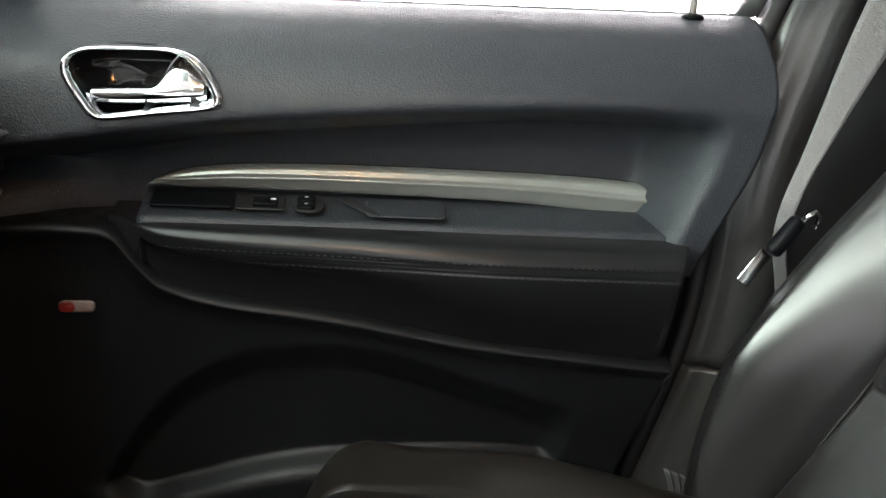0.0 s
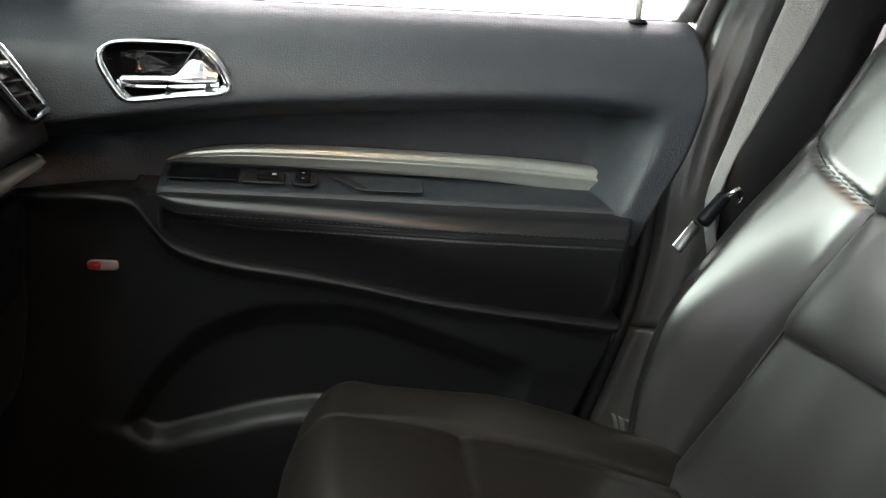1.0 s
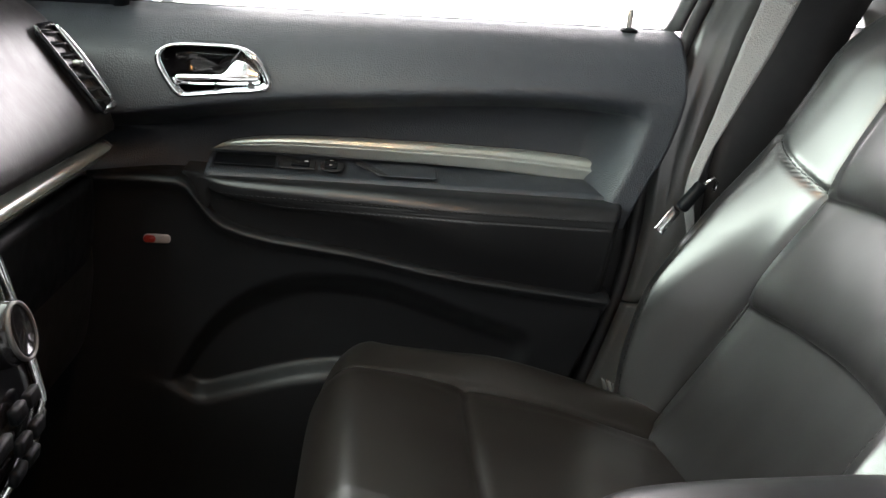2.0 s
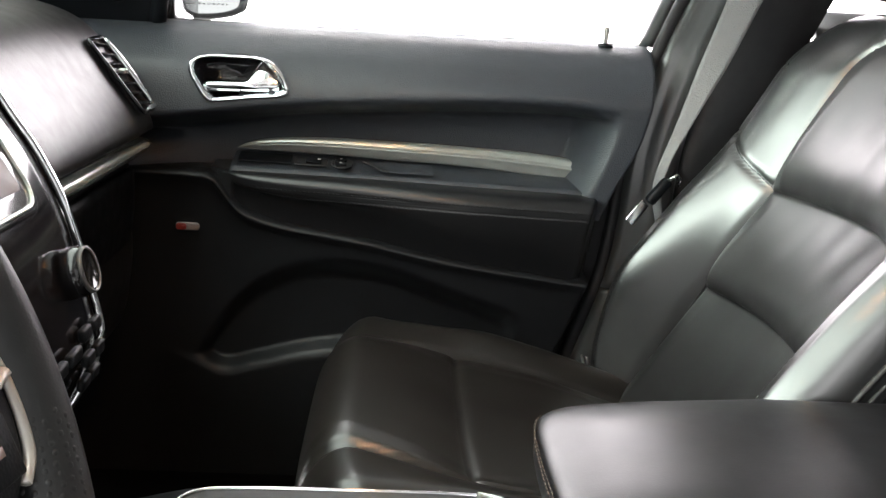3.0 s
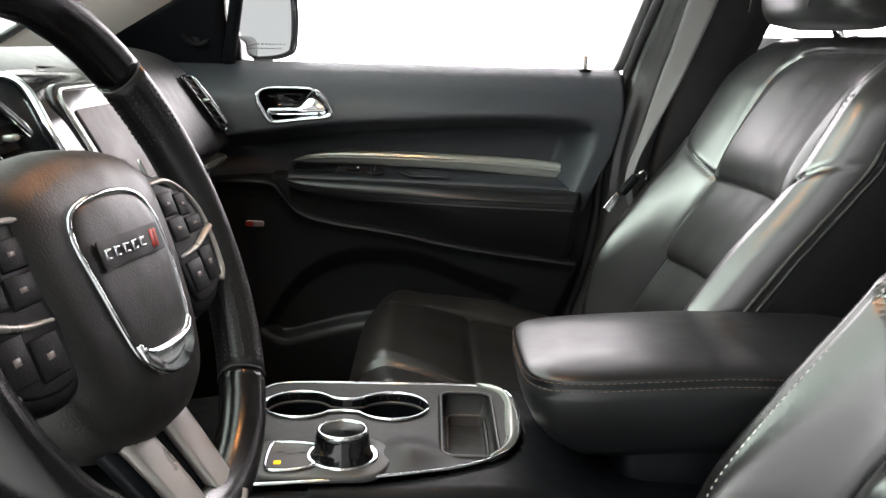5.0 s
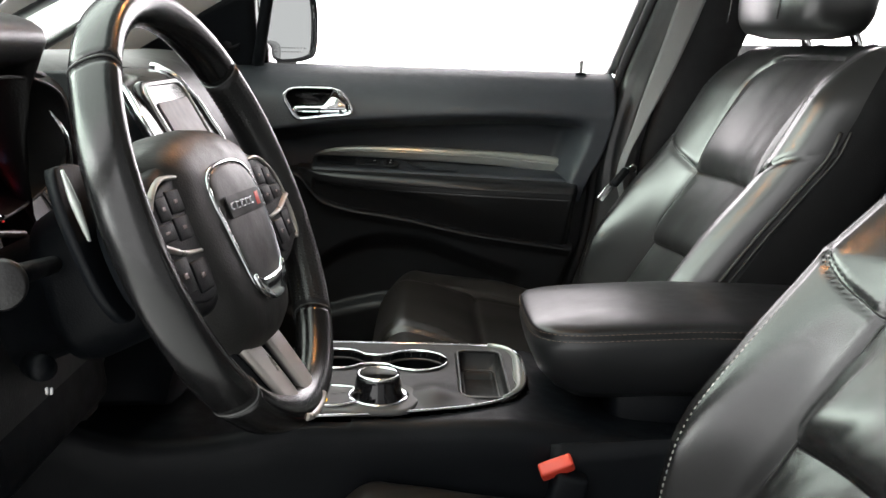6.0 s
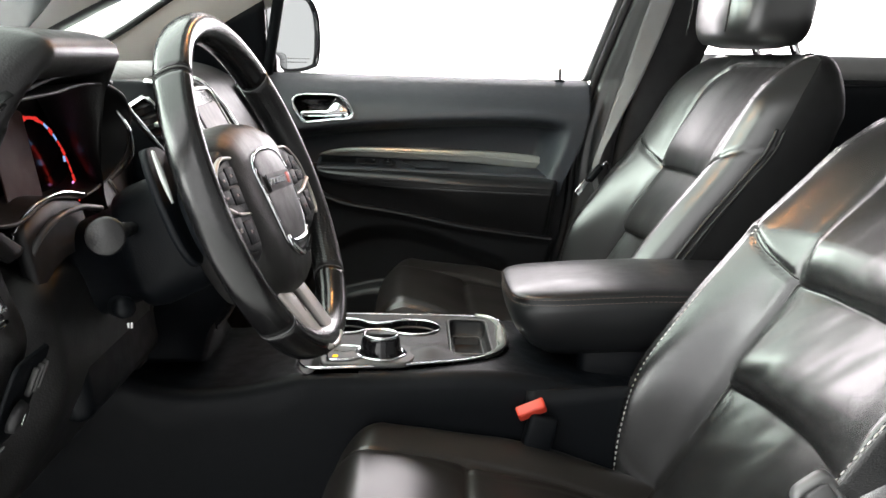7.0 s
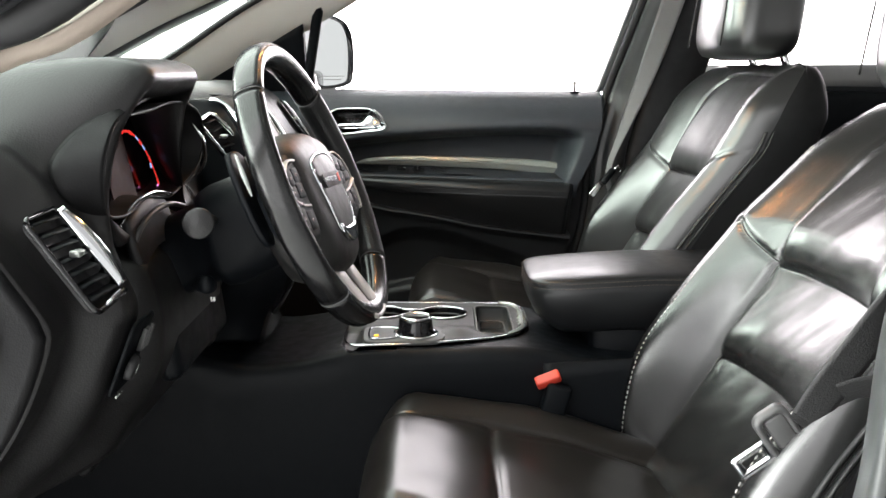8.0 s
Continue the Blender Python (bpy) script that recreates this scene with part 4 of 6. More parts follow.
def passenger_belt():
    belt = thing("seat_belt", (0.36, 0.66, 0.72), "grey webbing seat belt hanging beside the pillar", "seat belt", "front seat belts")
    part("webbing", ribbon([(0.535, 0.640, 1.48), (0.490, 0.648, 1.32), (0.446, 0.655, 1.18), (0.405, 0.655, 1.07), (0.374, 0.652, 0.978), (0.392, 0.672, 0.90), (0.41, 0.69, 0.80)],
                           (0.048, 0.048, 0.044, 0.034, 0.014, 0.012, 0.012), [(1, -0.25, -0.1), (1, -0.25, -0.1), (1, -0.2, -0.15), (0.9, -0.35, -0.2), (0.85, -0.45, -0.2), (0.9, -0.4, 0), (0.9, -0.4, 0)]), WEB, belt)
    t = part("tongue_cover", rbox((0.014, 0.014, 0.040), 0.005, 3, (0.372, 0.640, 0.969), Euler((0.0, radians(40), 0.2)).to_matrix().to_4x4()), DARK_PLASTIC, belt, "black belt tongue cover")
    part("tongue", rbox((0.014, 0.003, 0.034), 0.001, 2, (0.347, 0.640, 0.940), Euler((0.0, radians(38), 0.2)).to_matrix().to_4x4()), CHROME, t, "chrome belt tongue")
    part("hook", tube([(0.382, 0.634, 0.985), (0.392, 0.632, 0.994), (0.398, 0.634, 0.988), (0.396, 0.638, 0.978)], 0.0022, sides=8), CHROME, t)
    for i in range(6):
        part("webbing_fold", ribbon([(0.296 + 0.007 * i, 0.655 - 0.002 * i, 0.735 - 0.002 * i), (0.300 + 0.007 * i, 0.648, 0.715), (0.292 + 0.009 * i, 0.650, 0.694)], 0.006, [(0.6, -0.8, 0)] * 3, n=10), GREY, belt, "bunched pale webbing end" if i == 0 else "")
    part("belt_guide", rbox((0.05, 0.03, 0.10), 0.012, 3, (0.545, 0.66, 1.49)), DARK_PLASTIC, belt)
    return belt


def driver_belt():
    belt = thing("seat_belt", (0.38, -0.68, 0.84), "black webbing seat belt with a steel tongue", "seat belt", "front seat belts")
    part("webbing", ribbon([(0.55, -0.680, 1.46), (0.480, -0.697, 1.25), (0.417, -0.690, 1.058), (0.381, -0.684, 0.996), (0.346, -0.658, 0.918), (0.336, -0.642, 0.882)], 0.040, [(0.75, 0.35, -0.5)] * 3 + [(0.75, 0.3, -0.55)] * 3), WEB_BLACK, belt)
    part("lap_webbing", ribbon([(0.334, -0.644, 0.882), (0.352, -0.652, 0.905), (0.395, -0.665, 0.925), (0.44, -0.69, 0.90), (0.45, -0.70, 0.75)], 0.040, [(0.75, 0.3, -0.55)] * 2 + [(0.4, 0.3, -0.85)] * 3), WEB_BLACK, belt)
    F = frame_of((0.318, -0.634, 0.872), (0.80, 0, 0.60), (-0.60, -0.15, 0.80))
    O = rrect(0.034, 0.062, 0.010)
    rings = []
    for s, d in ((1.0, 0), (1.0, 0.006), (0.95, 0.009), (0.75, 0.009), (0.66, 0.006), (0.66, 0)):
        rings.append([tuple(F @ Vector((x * s, y * (s if s > 0.9 else s * 1.12), d))) for x, y in O])
    t = part("tongue_cover", grid(rings, loop_v=True, loop_u=True), GREY, belt, "dark grey plastic tongue loop")
    part("cover_bar", rbox((0.020, 0.046, 0.007), 0.003, 2, turn=F @ Matrix.Translation((0.002, 0, 0.004))), GREY, t)
    O = rrect(0.036, 0.024, 0.003)
    G = F @ Matrix.Translation((-0.034, -0.004, 0.004))
    rings = []
    for k, d in ((1.0, 0), (1.0, 0.0025), (0.62, 0.0025), (0.62, 0)):
        rings.append([tuple(G @ Vector((x * k + (0 if k == 1 else 0.001), y * (k if k == 1 else 0.45), d))) for x, y in O])
    part("tongue", grid(rings, loop_v=True, loop_u=True), CHROME, t, "bright steel latch plate with a slot")
    part("stop_button", lathe([(0.012, 0), (0.012, 0.004), (0.009, 0.006), (0.0005, 0.006)], F @ Vector((0.026, -0.026, 0.0)), (0, -1, 0.2), 18), RUBBER, belt, "round black belt stop")
    return belt


passenger_belt()
driver_belt()


def belt_buckle():
    b = thing("belt_buckle", (0.178, -0.14, 0.68), "seat belt buckle with an orange-red release button", "belt buckle")
    F = frame_of((0.160, -0.168, 0.770), (0.90, 0, 0.38), (-0.05, 0.80, 0.55))
    part("release_button", rbox((0.036, 0.016, 0.014), 0.003, 3, turn=F), RED, b, "orange-red release button")
    part("buckle_body", rbox((0.036, 0.026, 0.075), 0.006, 3, (0.168, -0.168, 0.727), Euler((0, radians(14), 0)).to_matrix().to_4x4()), DARK_PLASTIC, b)
    part("buckle_stalk", rbox((0.030, 0.012, 0.12), 0.004, 2, (0.180, -0.168, 0.645), Euler((0, radians(10), 0)).to_matrix().to_4x4()), DARK_PLASTIC, b)


belt_buckle()


# ---- centre console ----
CONSOLE_PANEL = material("graphite_console_panel", (0.016, 0.0157, 0.0157), 0.46, spread=0.08, big=14, grain=0.05, grain_scale=900, rough_spread=0.03, spec=0.3)
RING = spline([(-0.130, 0.02), (-0.128, 0.075), (-0.115, 0.098), (-0.08, 0.105), (0.02, 0.107), (0.10, 0.106), (0.130, 0.097), (0.142, 0.065), (0.143, 0.0), (0.136, -0.050), (0.115, -0.085), (0.07, -0.113), (0.01, -0.131), (-0.06, -0.146), (-0.105, -0.152), (-0.122, -0.142), (-0.130, -0.10)], 140, True)


def in_ring(x, y):
    inside = False
    n = len(RING)
    for i in range(n):
        (xa, ya), (xb, yb) = RING[i], RING[i - 1]
        if (ya > y) != (yb > y) and x < (xb - xa) * (y - ya) / (yb - ya) + xa:
            inside = not inside
    return inside


def well(x, y):
    """Drop of the console top: two cup wells, the slot between them and the small tray."""
    d = 0.0
    for cx, r in ((-0.083, 0.0355), (0.013, 0.0365)):
        d = max(d, 0.062 * float(1 - step(r - 0.0025, r + 0.0005, math.hypot(x - cx, y - 0.036))))
    if -0.083 < x < 0.013:
        d = max(d, 0.016 * float(1 - step(0.0165, 0.0195, abs(y - 0.036) - 0.006 * abs((x + 0.035) / 0.048) ** 2)))
    qx, qy = max(abs(x - 0.0915) - 0.014, 0), max(abs(y + 0.002) - 0.070, 0)
    t = math.hypot(qx, qy)
    d = max(d, 0.022 * float(1 - step(0.0115, 0.0145, t)), 0.034 * float(1 - step(0.0055, 0.0105, t)))
    return d


def console():
    con = thing("centre_console", (0.05, 0, 0.52), "black centre console with chrome-edged cup holders", "centre console")
    # body: sides and top, hollow under the panel
    P = []
    for x in np.concatenate([np.linspace(-0.60, -0.14, 24), np.linspace(-0.136, 0.15, 76), np.linspace(0.16, 0.60, 20)]):
        zt = float(smooth_at([-0.60, -0.39, -0.275, -0.18, -0.125, 0.0, 0.14, 0.20, 0.60], [0.87, 0.822, 0.786, 0.792, 0.805, 0.807, 0.806, 0.795, 0.78], x))
        yl = float(smooth_at([-0.60, -0.30, -0.1, 0.1, 0.2, 0.6], [-0.185, -0.172, -0.163, -0.155, -0.150, -0.150], x))
        row = [(x, yl, 0.55), (x, yl + 0.004, 0.66), (x, yl + 0.002, zt - 0.045), (x, yl + 0.001, zt - 0.020), (x, yl + 0.004, zt - 0.008), (x, yl + 0.010, zt - 0.002)]
        for y in np.linspace(yl + 0.016, 0.115, 70):
            row.append((x, y, 0.70 if in_ring(x, y) else zt))
        row += [(x, 0.122, zt - 0.004), (x, 0.128, zt - 0.015), (x, 0.130, 0.66), (x, 0.130, 0.55)]
        P.append(row)
    part("console_body", grid(P, flip=True), DARK_PLASTIC, con, "black moulded console sides")
    # top panel with its wells
    h = 0.002
    xs, ys = np.arange(-0.134, 0.148, h), np.arange(-0.156, 0.112, h)
    ids, verts, faces = {}, [], []
    ok = {(i, j): in_ring(x + h / 2, y + h / 2) for i, x in enumerate(xs) for j, y in enumerate(ys)}

    def vid(i, j):
        if (i, j) not in ids:
            x, y = xs[i], ys[j]
            z = 0.812 - well(x, y) + 0.010 * math.exp(-((x - 0.035) / 0.026) ** 2 - ((y + 0.085) / 0.030) ** 2)
            z -= 0.008 * float(1 - step(-0.115, -0.100, x)) * float(1 - step(-0.06, -0.04, y))
            ids[(i, j)] = len(verts)
            verts.append((x, y, z))
        return ids[(i, j)]

    for i in range(len(xs) - 1):
        for j in range(len(ys) - 1):
            if ok[(i, j)]:
                faces.append((vid(i, j), vid(i + 1, j), vid(i + 1, j + 1), vid(i, j + 1)))

    def chosen(keep):
        own = [f for f in faces if keep(sum(verts[i][0] for i in f) / 4, min(verts[i][2] for i in f))]
        used = sorted({i for f in own for i in f})
        ids2 = {i: k for k, i in enumerate(used)}
        return to_mesh("panel", [verts[i] for i in used], [tuple(ids2[i] for i in f) for f in own])

    pan = part("top_panel", chosen(lambda x, z: z > 0.803 or x < -0.12), CONSOLE_PANEL, con, "graphite console top with two cup wells and a tray")
    # Sunken panel faces get black materials, for the shade down in the wells.
    part("cup_well_shade", chosen(lambda x, z: z <= 0.803 and -0.12 <= x < 0.055), DARK_PLASTIC, pan, "sunken cup well faces, blackened for shade")
    part("tray_shade", chosen(lambda x, z: z <= 0.803 and x >= 0.055), RUBBER, pan, "sunken tray faces, blackened for shade")
    part("outline_trim", tube([(x, y, 0.8125) for x, y in RING], 0.0016, True, 8), CHROME, pan, "chrome console outline")
    i0 = max(range(len(RING)), key=lambda i: RING[i][0])
    idx = range(i0 - 15, i0 + 20)
    O = np.array([RING[i % len(RING)] for i in idx])
    G = []
    for k, (x, y) in enumerate(O):
        w = 0.016 * math.sin(math.pi * (k + 0.5) / len(O)) ** 0.6
        dx, dy = np.array((0.06, -0.005)) - np.array((x, y))
        L = math.hypot(dx, dy)
        G.append([(x + dx / L * w * v, y + dy / L * w * v, 0.8125 + 0.0045 * math.sin(math.pi * min(v * 1.0, 1)) - 0.001 * v) for v in np.linspace(0, 1, 7)])
    part("end_trim", solid(G, (0, 0, -0.004)), SATIN, pan, "wide satin silver end trim beside the tray")
    # chrome round the cup wells: one line like an eight
    a1 = np.linspace(radians(32), radians(328), 60)
    a2 = np.linspace(radians(-148), radians(148), 60)
    eight = [(-0.083 + 0.037 * math.cos(t), 0.036 + 0.037 * math.sin(t)) for t in a1] + [(-0.035, 0.036 - 0.0165)] + [(0.013 + 0.038 * math.cos(t), 0.036 + 0.038 * math.sin(t)) for t in a2] + [(-0.035, 0.036 + 0.0165)]
    E = spline(eight, 200, True)
    part("cup_ring", tube([(x, y, 0.8132) for x, y in E], 0.0017, True, 8, flat=1.2), CHROME, pan, "chrome figure-eight cup holder ring")
    part("cup_step", tube([(x * 0.985 - 0.0005, 0.036 + (y - 0.036) * 0.93, 0.8035) for x, y in E], 0.0016, True, 6), GREY, pan)
    T = rrect(0.054, 0.168, 0.014, 8)
    part("tray_lip", tube([(0.0915 + x, -0.002 + y, 0.8128) for x, y in T], 0.0017, True, 6), GREY, pan, "grey tray lip")
    T = rrect(0.040, 0.150, 0.010, 8)
    part("tray_step", tube([(0.0915 + x, -0.002 + y, 0.790) for x, y in T], 0.0012, True, 6), GREY, pan)
    # gear selector
    sel = part("selector_base", plate(spline([(-0.100, -0.135), (-0.104, -0.075), (-0.09, -0.062), (-0.045, -0.066), (-0.01, -0.052), (0.012, -0.07), (0.018, -0.105), (0.004, -0.135), (-0.03, -0.142), (-0.08, -0.144)], 60, True), 0.006, 0.003, Matrix.Translation((0, 0, 0.810))), GREY, con, "grey gear selector plinth")
    O = spline([(-0.092, -0.128), (-0.094, -0.080), (-0.084, -0.073), (-0.060, -0.075), (-0.046, -0.088), (-0.046, -0.112), (-0.058, -0.128), (-0.080, -0.134)], 50, True)
    part("display_window", plate(O, 0.0015, 0.0006, Matrix.Translation((0, 0, 0.816))), SCREEN, sel, "smoked gear display window")
    part("display_trim", tube([(x, y, 0.8175) for x, y in O], 0.0016, True, 6), CHROME, sel, "thin chrome display outline")
    for i in range(4):
        part("gear_mark", rbox((0.006, 0.0025, 0.0006), 0.0002, 1, (-0.084 + 0.010 * i, -0.094 - 0.004 * (i % 2), 0.8178)), GREY, sel)
    part("gear_lamp", rbox((0.006, 0.006, 0.0008), 0.0003, 1, (-0.083, -0.118, 0.8179)), AMBER, sel, "glowing amber gear letter light")
    knob = part("selector_knob", lathe([(0.029, 0), (0.0285, 0.003), (0.0265, 0.005), (0.0258, 0.010), (0.0242, 0.020), (0.0228, 0.024)], (-0.027, -0.096, 0.815), sides=40), GLOSS_BLACK, sel, "rotary gear selector knob")
    part("knob_ring", lathe([(0.0231, 0.0235), (0.0234, 0.0255), (0.0222, 0.0272), (0.0205, 0.0272), (0.0201, 0.0255)], (-0.027, -0.096, 0.815), sides=40), CHROME, knob, "chrome knob ring")
    part("knob_top", lathe([(0.0203, 0.0258), (0.0170, 0.0250), (0.0005, 0.0240)], (-0.027, -0.096, 0.815), sides=40), CONSOLE_PANEL, knob)
    part("knob_skirt", lathe([(0.0335, 0.000), (0.0335, 0.002), (0.0310, 0.003), (0.029, 0.002)], (-0.027, -0.096, 0.815), sides=40), CHROME, knob)
    # armrest bin and lid
    part("bin_body", rbox((0.34, 0.165, 0.22), 0.02, 3, (0.40, 0.006, 0.735)), DARK_PLASTIC, con, "black armrest bin")
    P = [[(0.155 + 0.16 * u, -0.151 - 0.004, 0.800 - 0.09 * (1 - u) * v - 0.10 * v - 0.012 * (1 - u)) for v in np.linspace(0, 1, 8)] for u in np.linspace(0, 1, 14)]
    part("side_panel", solid(P, (0, 0.004, 0)), DARK_PLASTIC, con)
    x0, x1, yl, yr = 0.136, 0.50, -0.108, 0.112
    rings = []
    for z, inset, nose in ((0.822, 0.034, 0.062), (0.826, 0.020, 0.045), (0.836, 0.011, 0.029), (0.852, 0.005, 0.014), (0.870, 0.001, 0.005), (0.886, 0.0003, 0.001), (0.8965, 0.0008, 0.002), (0.8985, 0.0026, 0.004), (0.9003, 0.0008, 0.002), (0.9020, 0.0026, 0.0035), (0.9035, 0.0014, 0.0015), (0.9065, 0.005, 0.004), (0.9090, 0.011, 0.010), (0.911, 0.020, 0.018), (0.9125, 0.034, 0.03)):
        ring = []
        W, Lx = (yr - yl) / 2 - inset, (x1 - x0 - nose)
        cy = (yl + yr) / 2
        for t in np.linspace(0, 2 * math.pi, 96, endpoint=False):
            c, s = math.cos(t), math.sin(t)
            ex = np.sign(c) * abs(c) ** 0.28
            ey = np.sign(s) * abs(s) ** 0.28
            x = (x0 + nose + x1) / 2 + Lx / 2 * ex
            y = cy + W * ey
            x += 0.012 * (abs(y - cy) / 0.12) ** 3 * (ex < -0.5)
            ring.append((x, y, z - 0.014 + 0.011 * float(step(0.13, 0.34, x))))
        rings.append(ring)
    top = np.array(rings[-1])
    for k, dz in ((0.86, 0.0012), (0.65, 0.0020), (0.4, 0.0025), (0.15, 0.0027), (0.01, 0.0027)):
        q = top.mean(0) + (top - top.mean(0)) * k
        q[:, 2] = np.interp(q[:, 0], (0.13, 0.34, 0.5), (0.8985, 0.9095, 0.9095)) + dz
        rings.append([tuple(p) for p in q])
    lid = part("armrest_lid", grid(rings, loop_v=True, cap_u=True, flip=True), ARM_LEATHER, con, "padded black leather armrest lid")
    for k in (6, 10):
        line = [(np.array(rings[k][j]) * 1.0 + np.array((-0.0008 if rings[k][j][0] < 0.15 else 0, -0.0010 if rings[k][j][1] < 0 else 0.0010, 0.0))) for j in list(range(40, 96)) + list(range(0, 4))]
        tagged(part("lid_stitching", stitches(line, 0.0044, 0.0018, 0.00045), THREAD_LAMPLIT, lid, "lid stitching tinted for the warm lamp"), kind="stuff")
    part("lid_latch", rbox((0.006, 0.05, 0.012), 0.003, 2, (0.152, -0.008, 0.852)), GREY, con, "grey lid release")
    return con


console()


# ---- dashboard ----
def dash_knots(y):
    side = [(-0.99, 1.06), (-0.80, 1.09), (-0.62, 1.118), (-0.50, 1.137), (-0.44, 1.141), (-0.400, 1.134), (-0.372, 1.118), (-0.350, 1.096), (-0.330, 1.070), (-0.302, 1.030), (-0.279, 0.996), (-0.271, 0.978), (-0.276, 0.955), (-0.292, 0.915), (-0.315, 0.875), (-0.36, 0.82), (-0.46, 0.74)]
    hood = [(-0.99, 1.07), (-0.80, 1.11), (-0.62, 1.150), (-0.485, 1.178), (-0.40, 1.196), (-0.33, 1.204), (-0.288, 1.200), (-0.270, 1.189), (-0.276, 1.172), (-0.305, 1.162), (-0.380, 1.150), (-0.380, 1.10), (-0.372, 1.040), (-0.315, 1.012), (-0.282, 0.985), (-0.275, 0.90), (-0.33, 0.80)]
    mid = [(-0.99, 1.07), (-0.80, 1.11), (-0.62, 1.146), (-0.50, 1.162), (-0.43, 1.166), (-0.385, 1.160), (-0.352, 1.145), (-0.335, 1.125), (-0.325, 1.085), (-0.32, 1.05), (-0.32, 1.02), (-0.315, 1.00), (-0.30, 0.97), (-0.29, 0.94), (-0.30, 0.89), (-0.33, 0.83), (-0.42, 0.78)]
    pas = [(-0.99, 1.07), (-0.80, 1.112), (-0.62, 1.150), (-0.50, 1.166), (-0.43, 1.168), (-0.385, 1.160), (-0.352, 1.145), (-0.328, 1.122), (-0.302, 1.083), (-0.278, 1.045), (-0.270, 1.021), (-0.283, 1.014), (-0.300, 0.985), (-0.300, 0.92), (-0.300, 0.84), (-0.33, 0.75), (-0.46, 0.69)]
    S, H, M, Q = (np.array(k) for k in (side, hood, mid, pas))
    b = float(step(-0.26, -0.16, y))
    c = float(step(0.10, 0.16, y))
    base = S * (1 - b) + M * b
    base = base * (1 - c) + Q * c
    rec = float(step(-0.60, -0.515, y)) * (1 - float(step(-0.262, -0.235, y)))
    a = float(step(-0.60, -0.515, y)) * (1 - float(step(-0.350, -0.300, y)))
    w = np.array([a] * 10 + [rec] * 7)[:, None]
    k = base * (1 - w) + H * w
    end = float(step(0.615, 0.665, abs(y)))
    k[:, 0] -= 0.04 * end * (k[:, 0] > -0.5)
    return k


DASH_Y = np.linspace(-0.705, 0.665, 230)
DASH = np.array([spline(dash_knots(y), 130) for y in DASH_Y])


def dash_at(y, z, below_hood=True):
    """Place of the dash face at a width and a height, and its upward way along the face."""
    row = DASH[int(np.argmin(np.abs(DASH_Y - y)))]
    front = row[int(np.argmax(row[:, 1])):]
    j = int(np.argmin(np.abs(front[:, 1] - z)))
    j = min(max(j, 1), len(front) - 2)
    d = front[j - 1] - front[j + 1]
    d /= np.linalg.norm(d)
    return (front[j, 0], y, z), (d[0], 0, d[1])


def air_vent(dash, corners, slats, chrome_side, label):
    """A vent from its four corner places (upper left, upper right, lower right, lower left, as the driver sees it)."""
    A, B, C, D = (np.array(c, float) for c in corners)
    n = np.cross(B - A, D - A)
    n /= np.linalg.norm(n)
    if n[0] < 0:
        n = -n
    pt = lambda u, v: (A * (1 - u) + B * u) * (1 - v) + (D * (1 - u) + C * u) * v
    O = []
    for cu, cv, a0 in ((0.86, 0.09, -90), (0.86, 0.91, 0), (0.14, 0.91, 90), (0.14, 0.09, 180)):
        for k in range(7):
            a = radians(a0 + 15 * k)
            O.append(pt(cu + 0.14 * math.cos(a), cv + 0.09 * math.sin(a)))
    O = np.array(O)
    frame_ = part("vent_frame", tube([p + n * 0.002 for p in O], 0.0026, True, 8, up=tuple(n)), CHROME if slats == 5 else GLOSS_BLACK, dash, label)
    cen = O.mean(0)
    part("vent_bowl", grid([[p + n * 0.003 for p in O], [cen + (p - cen) * 0.96 + n * 0.001 for p in O], [cen + (p - cen) * 0.95 - n * 0.004 for p in O], [cen + (p - cen) * 0.02 - n * 0.004 for p in O]], loop_v=True), RUBBER, frame_, "dark vent throat")
    for i in range(slats):
        v = (i + 0.7) / (slats + 0.4)
        a, b = pt(0.08, v - 0.015), pt(0.92, v + 0.015)
        up = (A - D) / np.linalg.norm(A - D)
        me = grid([[p + n * (0.0035 - 0.006 * q) + up * (0.006 * q + s * 0.0007) for q, s in ((0, -1), (1, -1), (1, 1), (0, 1))] for p in (a, b)], loop_v=True, cap_u=True)
        part("vent_slat", me, DARK_PLASTIC, frame_)
    p = pt(0.5, 0.47)
    part("vent_tab", rbox((0.010, 0.014, 0.006), 0.002, 2, tuple(p + n * 0.006)), SATIN, frame_, "small silver vent tab")
    if chrome_side:
        u = 0.985 if chrome_side > 0 else 0.015
        L = [pt(u + 0.03 * math.sin(math.pi * v), v) + n * 0.004 for v in np.linspace(0.04, 0.93, 20)]
        foot = [pt(q, 0.985) + n * 0.004 for q in (0.96, 0.85, 0.7, 0.5, 0.3)]
        part("vent_foot", tube(foot, (0.0034, 0.0040, 0.0036, 0.0028, 0.0012) if slats > 5 else (0.0018,) * 5, sides=8, up=tuple(n)), CHROME, frame_)
        part("vent_blade", tube(L, [(0.0060 + 0.0050 * math.sin(math.pi * (i + 0.5) / 20)) * (1 if chrome_side > 1 else 0.45) for i in range(20)], sides=8, up=tuple(n)), CHROME, frame_, "polished chrome vent side trim")
    return frame_


